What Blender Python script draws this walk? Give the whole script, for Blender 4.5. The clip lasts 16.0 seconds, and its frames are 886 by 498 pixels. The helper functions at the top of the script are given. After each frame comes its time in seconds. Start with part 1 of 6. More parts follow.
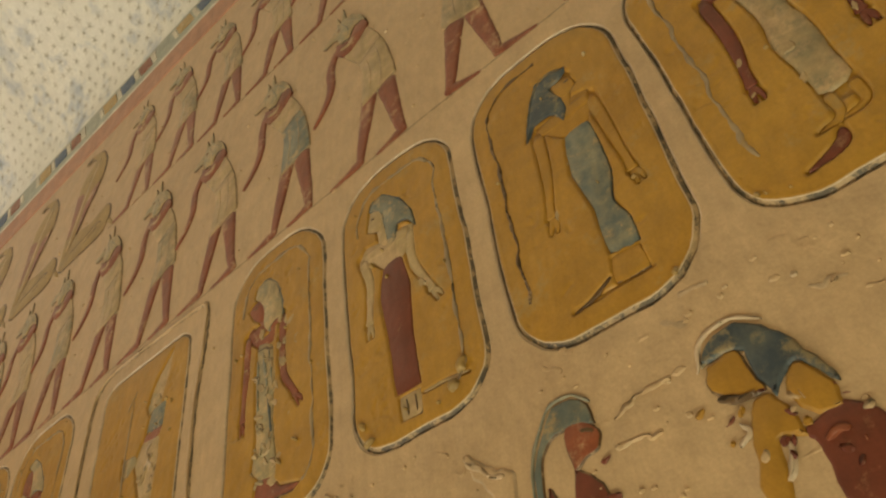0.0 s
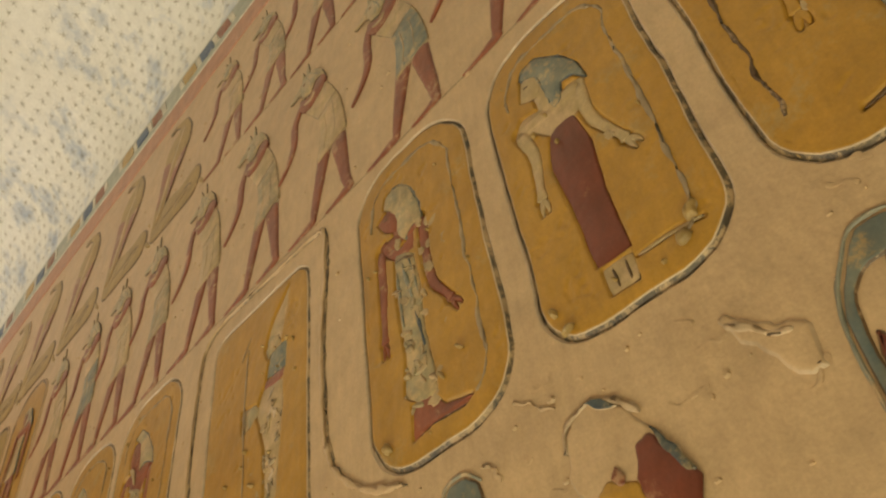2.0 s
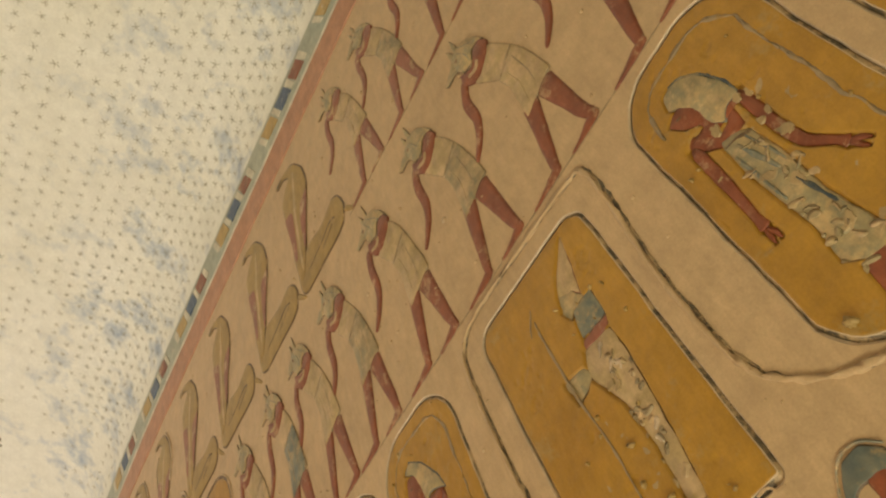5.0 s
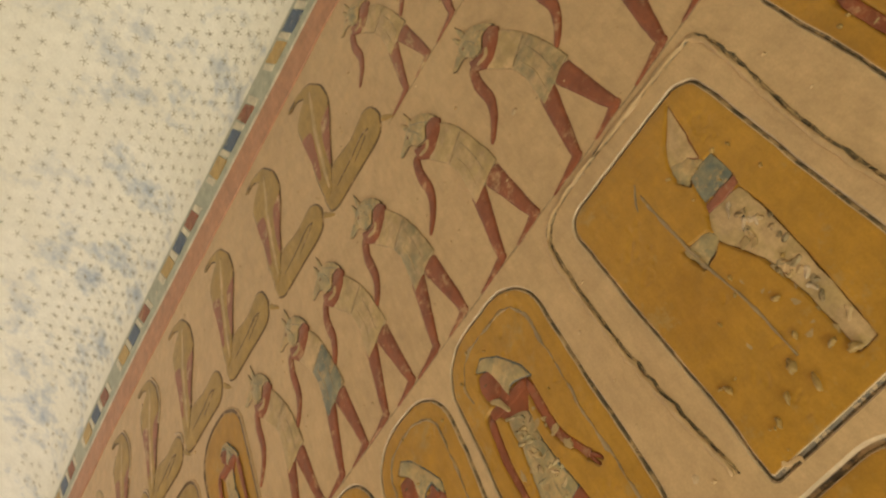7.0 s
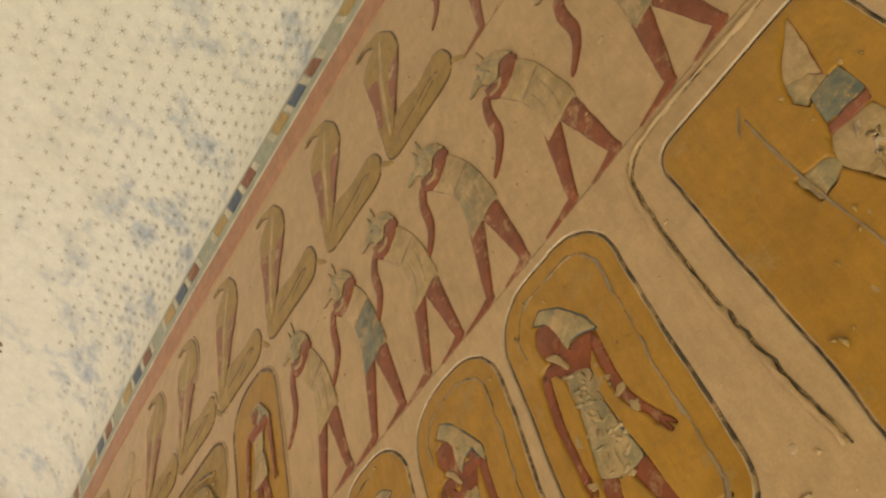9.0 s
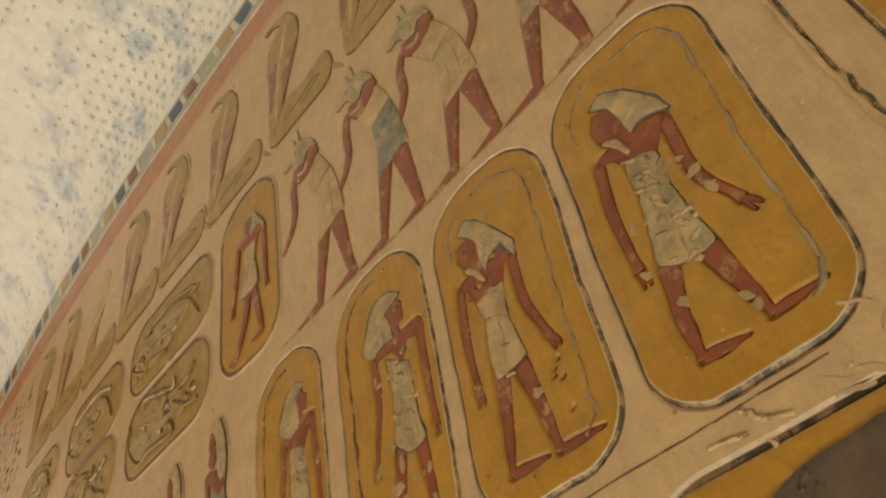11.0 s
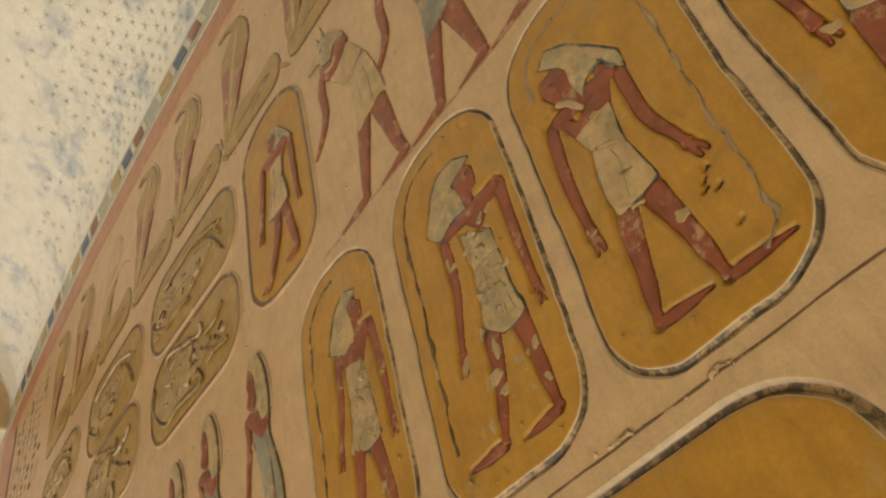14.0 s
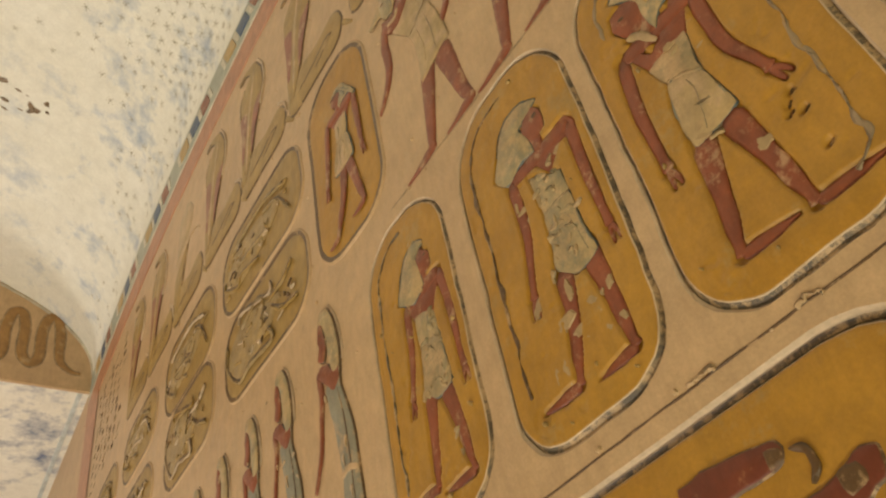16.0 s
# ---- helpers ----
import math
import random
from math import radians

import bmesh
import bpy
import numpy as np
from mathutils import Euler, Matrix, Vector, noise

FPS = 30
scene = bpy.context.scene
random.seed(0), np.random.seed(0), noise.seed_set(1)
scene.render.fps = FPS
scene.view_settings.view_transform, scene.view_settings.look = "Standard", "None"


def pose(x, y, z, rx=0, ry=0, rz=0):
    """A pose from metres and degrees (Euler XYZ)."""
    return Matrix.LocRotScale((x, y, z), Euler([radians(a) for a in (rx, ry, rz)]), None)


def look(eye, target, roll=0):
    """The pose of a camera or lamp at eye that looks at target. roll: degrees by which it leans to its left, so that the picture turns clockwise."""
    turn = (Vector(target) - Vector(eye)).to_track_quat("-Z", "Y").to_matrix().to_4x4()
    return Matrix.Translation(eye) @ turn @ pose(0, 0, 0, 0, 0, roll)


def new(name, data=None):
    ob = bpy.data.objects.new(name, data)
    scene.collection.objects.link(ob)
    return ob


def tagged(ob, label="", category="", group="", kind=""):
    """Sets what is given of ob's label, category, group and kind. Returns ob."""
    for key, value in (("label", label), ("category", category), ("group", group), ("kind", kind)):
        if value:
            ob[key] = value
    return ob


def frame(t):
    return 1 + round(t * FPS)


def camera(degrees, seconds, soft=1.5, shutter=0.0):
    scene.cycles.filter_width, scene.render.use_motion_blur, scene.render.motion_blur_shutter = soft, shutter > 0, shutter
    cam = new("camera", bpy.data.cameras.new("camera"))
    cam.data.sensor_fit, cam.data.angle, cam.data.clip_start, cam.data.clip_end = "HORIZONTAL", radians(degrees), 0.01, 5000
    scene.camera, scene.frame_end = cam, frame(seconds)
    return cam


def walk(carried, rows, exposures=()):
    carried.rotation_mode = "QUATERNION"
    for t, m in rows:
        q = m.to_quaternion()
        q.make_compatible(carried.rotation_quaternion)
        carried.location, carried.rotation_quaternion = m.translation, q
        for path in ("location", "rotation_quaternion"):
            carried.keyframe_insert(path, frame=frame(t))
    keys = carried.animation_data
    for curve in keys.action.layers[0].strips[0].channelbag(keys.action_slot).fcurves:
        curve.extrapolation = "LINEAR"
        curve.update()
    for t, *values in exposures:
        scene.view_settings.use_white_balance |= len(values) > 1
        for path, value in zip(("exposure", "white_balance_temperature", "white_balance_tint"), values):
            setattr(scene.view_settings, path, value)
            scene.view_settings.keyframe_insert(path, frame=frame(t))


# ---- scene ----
cam = camera(56.1, 16.0, soft=2.3)
PATH = [
    (0, (-0.656, -1.598, 1.428), (0.506, -0.674, 2.768), -6.8),
    (0.5, (-0.617, -1.518, 1.441), (0.513, -0.554, 2.78), -8.3),
    (1, (-0.571, -1.434, 1.478), (0.462, -0.46, 2.886), -6.7),
    (1.5, (-0.544, -1.374, 1.475), (0.483, -0.386, 2.878), -7.9),
    (2, (-0.547, -1.304, 1.466), (0.488, -0.283, 2.839), -6.6),
    (2.5, (-0.578, -1.231, 1.472), (0.44, -0.218, 2.864), -8.1),
    (3, (-0.621, -1.15, 1.489), (0.418, -0.12, 2.853), -9.6),
    (3.5, (-0.647, -1.12, 1.509), (0.413, -0.133, 2.887), -9.9),
    (4, (-0.699, -1.081, 1.516), (0.301, -0.118, 2.956), -13.6),
    (4.5, (-0.753, -0.996, 1.503), (0.221, -0.116, 3.012), -19.3),
    (5, (-0.773, -0.895, 1.527), (0.234, 0.044, 2.977), -24.5),
    (5.2, (-0.787, -0.858, 1.535), (0.251, 0.094, 2.955), -26.8),
    (7.3, (-0.916, -0.591, 1.538), (0.246, 0.25, 2.932), -27.5),
    (7.5, (-0.917, -0.591, 1.543), (0.237, 0.241, 2.949), -26.5),
    (8, (-0.894, -0.561, 1.531), (0.206, 0.244, 2.995), -22.2),
    (8.5, (-0.839, -0.51, 1.531), (0.261, 0.282, 3.003), -22.8),
    (9, (-0.776, -0.435, 1.562), (0.239, 0.472, 3.028), -19.5),
    (9.5, (-0.726, -0.364, 1.569), (0.266, 0.622, 2.999), -15.3),
    (10, (-0.699, -0.311, 1.555), (0.338, 0.738, 2.906), -12.5),
    (10.2, (-0.694, -0.286, 1.546), (0.353, 0.788, 2.868), -11.0),
    (12.3, (-0.704, -0.068, 1.558), (0.505, 0.866, 2.849), -15.9),
    (12.5, (-0.698, -0.048, 1.555), (0.5, 0.887, 2.855), -15.6),
    (13, (-0.657, 0.016, 1.563), (0.506, 0.988, 2.868), -16.2),
    (13.5, (-0.611, 0.067, 1.571), (0.538, 1.068, 2.867), -16.2),
    (14, (-0.57, 0.099, 1.581), (0.518, 1.134, 2.901), -15.4),
    (14.5, (-0.565, 0.117, 1.577), (0.433, 1.269, 2.871), -14.3),
    (15, (-0.569, 0.123, 1.572), (0.367, 1.331, 2.863), -12.6),
    (15.5, (-0.567, 0.126, 1.573), (0.387, 1.294, 2.887), -13.4),
    (16, (-0.561, 0.13, 1.568), (0.423, 1.292, 2.864), -12.4),
]
walk(cam, [(t, look(eye, aim, lean)) for t, eye, aim, lean in PATH],
     ((0, -0.34), (1, -0.26), (2, -0.21), (5, -0.16), (8.5, -0.19), (10.2, -0.24), (12.5, -0.32), (13.5, -0.30), (14.5, -0.17), (15, -0.11), (16, -0.15)))

# ---- light: floor uplighters of the tomb corridor ----
world = bpy.data.worlds.new("world")
scene.world = world
world.use_nodes = True
world.node_tree.nodes["Background"].inputs[0].default_value = (1.0, 0.8, 0.55, 1)
world.node_tree.nodes["Background"].inputs[1].default_value = 0.0


def strip_lamp(name, at, aim, energy, long=0.5, wide=0.3, spread=80, colour=(1.0, 0.905, 0.75)):
    data = bpy.data.lights.new(name, "AREA")
    data.shape, data.size, data.size_y, data.energy, data.color, data.spread = "RECTANGLE", long, wide, energy, colour, radians(spread)
    ob = new(name, data)
    ob.matrix_world = look(at, aim)
    return ob


strip_lamp("floor_lamp_light", (-2.6, -1.5, 0.2), (-0.6, -0.8, 3.5), 8, 1.1, 0.12, 150, (1.0, 0.89, 0.57))
strip_lamp("floor_lamp_light", (-2.7, 3.0, 0.2), (-0.8, 2.4, 3.9), 29, 1.1, 0.15, 140)
strip_lamp("floor_lamp_light", (-2.95, 6.0, 0.25), (-0.5, 5.4, 3.6), 55, 1.1, 0.15, 150)
# two strips along the foot of the carved wall, tilted up and away from it
strip_lamp("wall_foot_light", (-1.0, -1.5, 0.1), (-1.6, -1.5, 3.0), 52, 3.2, 0.06, 160, (1.0, 0.945, 0.62))
strip_lamp("wall_foot_light", (-1.0, 2.1, 0.1), (-1.6, 2.1, 3.0), 39, 3.9, 0.06, 160, (1.0, 0.86, 0.65))


# ---- materials ----
def shade(name, base, second=None, spread=0.5, worn=None, worn_at=0.62, worn_scale=18.0, grain=0.07, rough=0.41, bump=0.34, mottled=3.0, stain=None, stain_at=0.6, stain_scale=4.0, stain_from=None, blotch=0.24, loss=None, loss_at=0.535, loss_scale=13.0):
    """Matt mineral paint or plaster: two colours mottled, fine grain, worn patches, stains and relief."""
    m = bpy.data.materials.new(name)
    m.use_nodes = True
    nt = m.node_tree
    n, l = nt.nodes, nt.links
    b = n["Principled BSDF"]
    co = n.new("ShaderNodeTexCoord").outputs["Object"]

    def noise_tex(scale, detail=5.0, rough_n=0.6):
        t = n.new("ShaderNodeTexNoise")
        t.inputs["Scale"].default_value, t.inputs["Detail"].default_value, t.inputs["Roughness"].default_value = scale, detail, rough_n
        l.new(co, t.inputs["Vector"])
        return t.outputs["Fac"]

    def ramp(fac, a, c):
        r = n.new("ShaderNodeMapRange")
        r.inputs["From Min"].default_value, r.inputs["From Max"].default_value = a, c
        l.new(fac, r.inputs["Value"])
        return r.outputs["Result"]

    def mix(fac, a, c, mode="MIX"):
        x = n.new("ShaderNodeMix")
        x.data_type, x.blend_type = "RGBA", mode
        for socket, v in ((x.inputs["Factor"], fac), (x.inputs["A"], a), (x.inputs["B"], c)):
            if isinstance(v, (float, int)):
                socket.default_value = v
            elif isinstance(v, tuple):
                socket.default_value = (*v, 1)
            else:
                l.new(v, socket)
        return x.outputs["Result"]

    second = second or tuple(v * 0.8 for v in base)
    colour = mix(ramp(noise_tex(mottled, 6.0), 0.5 - spread / 2, 0.5 + spread / 2), base, second)
    if stain:
        patch = ramp(noise_tex(stain_scale, 8.0, 0.7), stain_at, stain_at + 0.2)
        if stain_from:
            split = n.new("ShaderNodeSeparateXYZ")
            l.new(co, split.inputs["Vector"])
            both = n.new("ShaderNodeMath")
            both.operation = "MULTIPLY"
            l.new(patch, both.inputs[0])
            l.new(ramp(split.outputs["X"], *stain_from), both.inputs[1])
            patch = both.outputs["Value"]
        colour = mix(patch, colour, stain)
    if worn:
        colour = mix(ramp(noise_tex(worn_scale, 8.0, 0.7), worn_at, worn_at + 0.11), colour, worn)
    if loss:
        colour = mix(ramp(noise_tex(loss_scale, 12.0, 0.78), loss_at, loss_at + 0.07), colour, loss)
    # soft blotches and brush strokes
    blot = n.new("ShaderNodeMapRange")
    blot.inputs["From Min"].default_value, blot.inputs["From Max"].default_value = 0.34, 0.66
    blot.inputs["To Min"].default_value, blot.inputs["To Max"].default_value = 1 - blotch, 1 + 0.5 * blotch
    l.new(noise_tex(21.0, 9.0, 0.68), blot.inputs["Value"])
    tall = n.new("ShaderNodeMapping")
    tall.inputs["Scale"].default_value = (1.0, 1.0, 0.22)
    l.new(co, tall.inputs["Vector"])
    stroke = n.new("ShaderNodeTexNoise")
    stroke.inputs["Scale"].default_value, stroke.inputs["Detail"].default_value = 95.0, 4.0
    l.new(tall.outputs["Vector"], stroke.inputs["Vector"])
    brush = n.new("ShaderNodeMapRange")
    brush.inputs["From Min"].default_value, brush.inputs["From Max"].default_value = 0.3, 0.7
    brush.inputs["To Min"].default_value, brush.inputs["To Max"].default_value = 1 - 0.45 * blotch, 1 + 0.3 * blotch
    l.new(stroke.outputs["Fac"], brush.inputs["Value"])
    both_f = n.new("ShaderNodeMath")
    both_f.operation = "MULTIPLY"
    l.new(blot.outputs["Result"], both_f.inputs[0])
    l.new(brush.outputs["Result"], both_f.inputs[1])
    tone_c = n.new("ShaderNodeCombineColor")
    for c_in in tone_c.inputs:
        l.new(both_f.outputs["Value"], c_in)
    colour = mix(1.0, colour, tone_c.outputs["Color"], "MULTIPLY")
    fine = noise_tex(260.0, 3.0)
    dark = n.new("ShaderNodeMapRange")
    dark.inputs["From Min"].default_value, dark.inputs["From Max"].default_value = 0.3, 0.7
    dark.inputs["To Min"].default_value, dark.inputs["To Max"].default_value = 1 - grain, 1 + grain
    l.new(fine, dark.inputs["Value"])
    grey = n.new("ShaderNodeCombineColor")
    for s in grey.inputs:
        l.new(dark.outputs["Result"], s)
    colour = mix(1.0, colour, grey.outputs["Color"], "MULTIPLY")
    l.new(colour, b.inputs["Base Color"])
    b.inputs["Roughness"].default_value = rough
    b.inputs["Specular IOR Level"].default_value = 0.5
    first = n.new("ShaderNodeBump")
    first.inputs["Strength"].default_value, first.inputs["Distance"].default_value = bump, 0.012
    l.new(noise_tex(9.0, 3.0, 0.5), first.inputs["Height"])
    last = n.new("ShaderNodeBump")
    last.inputs["Strength"].default_value, last.inputs["Distance"].default_value = bump, 0.0012
    l.new(noise_tex(70.0, 5.0, 0.6), last.inputs["Height"])
    mid_bump = n.new("ShaderNodeBump")
    mid_bump.inputs["Strength"].default_value, mid_bump.inputs["Distance"].default_value = bump, 0.004
    l.new(noise_tex(38.0, 6.0, 0.62), mid_bump.inputs["Height"])
    l.new(first.outputs["Normal"], mid_bump.inputs["Normal"])
    l.new(mid_bump.outputs["Normal"], last.inputs["Normal"])
    l.new(last.outputs["Normal"], b.inputs["Normal"])
    return m


PLASTER = (0.585, 0.412, 0.236)
plaster = shade("plaster", PLASTER, bump=0.42, second=(0.495, 0.340, 0.190), spread=0.4, worn=(0.40, 0.28, 0.165), worn_at=0.66, worn_scale=11.0, mottled=2.2, blotch=0.14)
# exposed plaster, paled beyond its own tone so that cut edges look lit
bare = shade("bare_plaster_lit_edge", (0.66, 0.52, 0.37), (0.54, 0.41, 0.275))
scar_tone = shade("broken_plaster", (0.56, 0.415, 0.265), (0.46, 0.33, 0.20), spread=0.3, mottled=40.0)
lump_tone = shade("ochre_stained_lump", (0.430, 0.290, 0.110), (0.350, 0.225, 0.075), spread=0.3, mottled=40.0, worn=(0.52, 0.40, 0.25), worn_at=0.56, worn_scale=50.0)
flake_tone = shade("flaked_patch", (0.450, 0.325, 0.175), (0.380, 0.265, 0.120), worn=(0.280, 0.216, 0.120), worn_at=0.6, worn_scale=60.0)
ochre = shade("ochre_paint", (0.468, 0.257, 0.035), (0.368, 0.186, 0.022), spread=0.42, blotch=0.16, worn=(0.409, 0.315, 0.156), worn_at=0.71, worn_scale=14.0, loss=(0.400, 0.250, 0.075), loss_at=0.555, loss_scale=9.0)
pale_ochre = shade("pale_ochre_paint", (0.400, 0.265, 0.082), (0.345, 0.215, 0.056), worn=(0.464, 0.339, 0.192), worn_at=0.64)
red = shade("red_ochre_paint", (0.300, 0.086, 0.036), (0.205, 0.054, 0.024), spread=0.35, worn=(0.400, 0.190, 0.100), worn_at=0.59, worn_scale=24.0, mottled=22.0, loss=(0.46, 0.270, 0.150), loss_at=0.540, loss_scale=16.0)
pale_red = shade("faded_red_paint", (0.320, 0.118, 0.070), (0.264, 0.087, 0.051), worn=(0.448, 0.299, 0.192), worn_at=0.62, worn_scale=30.0, mottled=16.0, loss=(0.50, 0.350, 0.200), loss_at=0.535, loss_scale=16.0)
maroon = shade("maroon_paint", (0.190, 0.048, 0.024), (0.145, 0.036, 0.019), worn=(0.240, 0.090, 0.051), worn_at=0.72, loss=(0.34, 0.170, 0.085), loss_at=0.565, loss_scale=14.0)
wig_paint = shade("worn_wig_paint", (0.440, 0.335, 0.168), (0.275, 0.245, 0.150), spread=0.24, mottled=38.0, worn=(0.53, 0.380, 0.205), worn_at=0.51, worn_scale=46.0, loss=(0.52, 0.365, 0.180), loss_at=0.500, loss_scale=17.0)
weathered = shade("weathered_yellow", (0.430, 0.300, 0.125), (0.340, 0.245, 0.120), spread=0.25, mottled=34.0, worn=(0.43, 0.32, 0.18), worn_at=0.57, worn_scale=44.0, bump=0.9)
stone_cream = shade("weathered_cream", (0.36, 0.275, 0.155), (0.27, 0.20, 0.11), spread=0.25, mottled=30.0, worn=(0.44, 0.33, 0.2), worn_at=0.56, worn_scale=50.0, bump=0.9)
faded_line = shade("faded_brown_line", (0.22, 0.155, 0.08), (0.34, 0.25, 0.14), spread=0.25, mottled=50.0, worn=(0.45, 0.32, 0.19), worn_at=0.5, worn_scale=40.0)
cream = shade("cream_cloth_paint", (0.49, 0.355, 0.178), (0.420, 0.305, 0.145), spread=0.3, worn=(0.49, 0.345, 0.205), worn_at=0.52, worn_scale=32.0, mottled=30.0, loss=(0.55, 0.385, 0.215), loss_at=0.495, loss_scale=12.0)
green = shade("grey_green_paint", (0.270, 0.228, 0.130), (0.430, 0.312, 0.160), spread=0.25, worn=(0.47, 0.335, 0.2), worn_at=0.52, worn_scale=34.0, mottled=38.0, loss=(0.52, 0.360, 0.195), loss_at=0.500, loss_scale=14.0)
blue = shade("faded_blue_paint", (0.135, 0.160, 0.150), (0.275, 0.255, 0.175), spread=0.25, worn=(0.42, 0.310, 0.17), worn_at=0.55, worn_scale=30.0, mottled=45.0, loss=(0.50, 0.350, 0.180), loss_at=0.520, loss_scale=15.0)
slate_blue = shade("slate_blue_paint", (0.110, 0.140, 0.135), (0.190, 0.195, 0.150), spread=0.3, worn=(0.38, 0.28, 0.14), worn_at=0.6, worn_scale=34.0, mottled=40.0, loss=(0.42, 0.290, 0.130), loss_at=0.525, loss_scale=16.0)
deep_blue = shade("dark_blue_paint", (0.042, 0.062, 0.082), (0.10, 0.115, 0.110), spread=0.25, worn=(0.27, 0.22, 0.13), worn_at=0.57, worn_scale=40.0, mottled=40.0, loss=(0.30, 0.235, 0.130), loss_at=0.525, loss_scale=18.0)
black = shade("worn_black_line", (0.070, 0.057, 0.040), (0.14, 0.105, 0.063), spread=0.3, mottled=40.0, worn=(0.30, 0.215, 0.12), worn_at=0.55, worn_scale=42.0, loss=(0.45, 0.315, 0.170), loss_at=0.480, loss_scale=34.0)
umber = shade("umber_line", (0.090, 0.048, 0.020), (0.140, 0.080, 0.034), worn=(0.360, 0.240, 0.130), worn_at=0.66, worn_scale=30.0, loss=(0.45, 0.300, 0.160), loss_at=0.535, loss_scale=22.0)
robe_paint = shade("pale_blue_robe_paint", (0.300, 0.280, 0.205), (0.205, 0.220, 0.185), spread=0.3, mottled=26.0, worn=(0.46, 0.33, 0.19), worn_at=0.58, worn_scale=36.0, loss=(0.52, 0.360, 0.200), loss_at=0.515, loss_scale=13.0)
grey_line = shade("grey_violet_line", (0.40, 0.295, 0.175), (0.27, 0.20, 0.12), worn=(0.42, 0.25, 0.06), worn_at=0.55, worn_scale=40.0)
salmon = shade("salmon_band", (0.50, 0.245, 0.140), (0.43, 0.195, 0.105), worn=(0.448, 0.278, 0.179), worn_at=0.66, worn_scale=12.0)
pale_border = shade("pale_blue_border", (0.62, 0.66, 0.64), (0.50, 0.57, 0.62), mottled=9.0, worn=(0.16, 0.21, 0.36), worn_at=0.64, worn_scale=9.0)
white = shade("white_paint", (0.70, 0.66, 0.55), (0.6, 0.56, 0.45), worn=(0.46, 0.37, 0.26), worn_at=0.7)
teal = shade("pale_teal_band", (0.34, 0.385, 0.335), (0.43, 0.45, 0.37), worn=(0.60, 0.54, 0.41), worn_at=0.58)
vault_white = shade("vault_whitewash", (0.85, 0.855, 0.815), (0.80, 0.795, 0.73), spread=0.4, stain=(0.33, 0.42, 0.57), stain_at=0.515, stain_scale=5.5, stain_from=(-0.85, -0.12), worn=(0.60, 0.60, 0.56), worn_at=0.63, worn_scale=22.0, bump=0.35, rough=0.8, blotch=0.07)
far_white = shade("far_whitewash", (0.84, 0.82, 0.76), (0.78, 0.75, 0.67), spread=0.4, stain=(0.11, 0.155, 0.29), stain_at=0.47, stain_scale=4.5, worn=(0.62, 0.61, 0.57), worn_at=0.6, worn_scale=20.0, bump=0.35, rough=0.8, blotch=0.07)
star_paint = shade("star_paint", (0.21, 0.19, 0.11), (0.34, 0.31, 0.20), worn=(0.6, 0.57, 0.48), worn_at=0.62, worn_scale=12.0)
serpent_paint = shade("faded_serpent_paint", (0.400, 0.225, 0.070), (0.320, 0.180, 0.060), spread=0.3, mottled=12.0, worn=(0.47, 0.33, 0.17), worn_at=0.55, worn_scale=16.0)
stone = shade("limestone_floor", (0.20, 0.155, 0.105), (0.15, 0.115, 0.075))
stain_brown = shade("brown_stain", (0.160, 0.101, 0.051), (0.320, 0.230, 0.141), worn=(0.520, 0.418, 0.301), worn_at=0.55, worn_scale=40.0)
grey_stone = shade("grey_bare_stone", (0.136, 0.101, 0.070), (0.096, 0.070, 0.048), bump=0.9)


# ---- geometry helpers ----
from mathutils.geometry import tessellate_polygon


def bend(y):
    """The wall draws back a little towards the corridor's far end."""
    return 0.02 * max(0.0, min(y, 3.5) - 1.2) ** 2 + 0.06 * max(0.0, y - 3.5)


def on_wall(y, z, h=0.0):
    return Vector((bend(y) - h, y, z))


def part(name, bm, mats, parent=None, label="", smooth=True):
    me = bpy.data.meshes.new(name)
    bmesh.ops.recalc_face_normals(bm, faces=bm.faces)
    bm.to_mesh(me)
    bm.free()
    for m in mats if isinstance(mats, (list, tuple)) else [mats]:
        me.materials.append(m)
    if smooth:
        me.shade_smooth()
    ob = new(name, me)
    if parent:
        ob.parent = parent
    if label:
        ob["label"] = label
    return ob


def box_bm(a, b):
    bm = bmesh.new()
    bmesh.ops.create_cube(bm, size=1)
    for v in bm.verts:
        v.co = [a[i] + (v.co[i] + 0.5) * (b[i] - a[i]) for i in range(3)]
    return bm


def smooth_line(pts, n=6):
    """Catmull-Rom through tuples of any length."""
    p = [tuple(2 * a - b for a, b in zip(pts[0], pts[1]))] + list(pts) + [tuple(2 * a - b for a, b in zip(pts[-1], pts[-2]))]
    out = []
    for i in range(1, len(p) - 2):
        for k in range(n):
            t = k / n
            out.append(tuple(0.5 * (2 * b + (c - a) * t + (2 * a - 5 * b + 4 * c - d) * t * t + (3 * b - a - 3 * c + d) * t ** 3)
                             for a, b, c, d in zip(p[i - 1], p[i], p[i + 1], p[i + 2])))
    return out + [tuple(pts[-1])]


PROFILE = ((-1.0, 0.0), (-0.93, 0.72), (-0.55, 0.95), (0.0, 1.0), (0.55, 0.95), (0.93, 0.72), (1.0, 0.0))


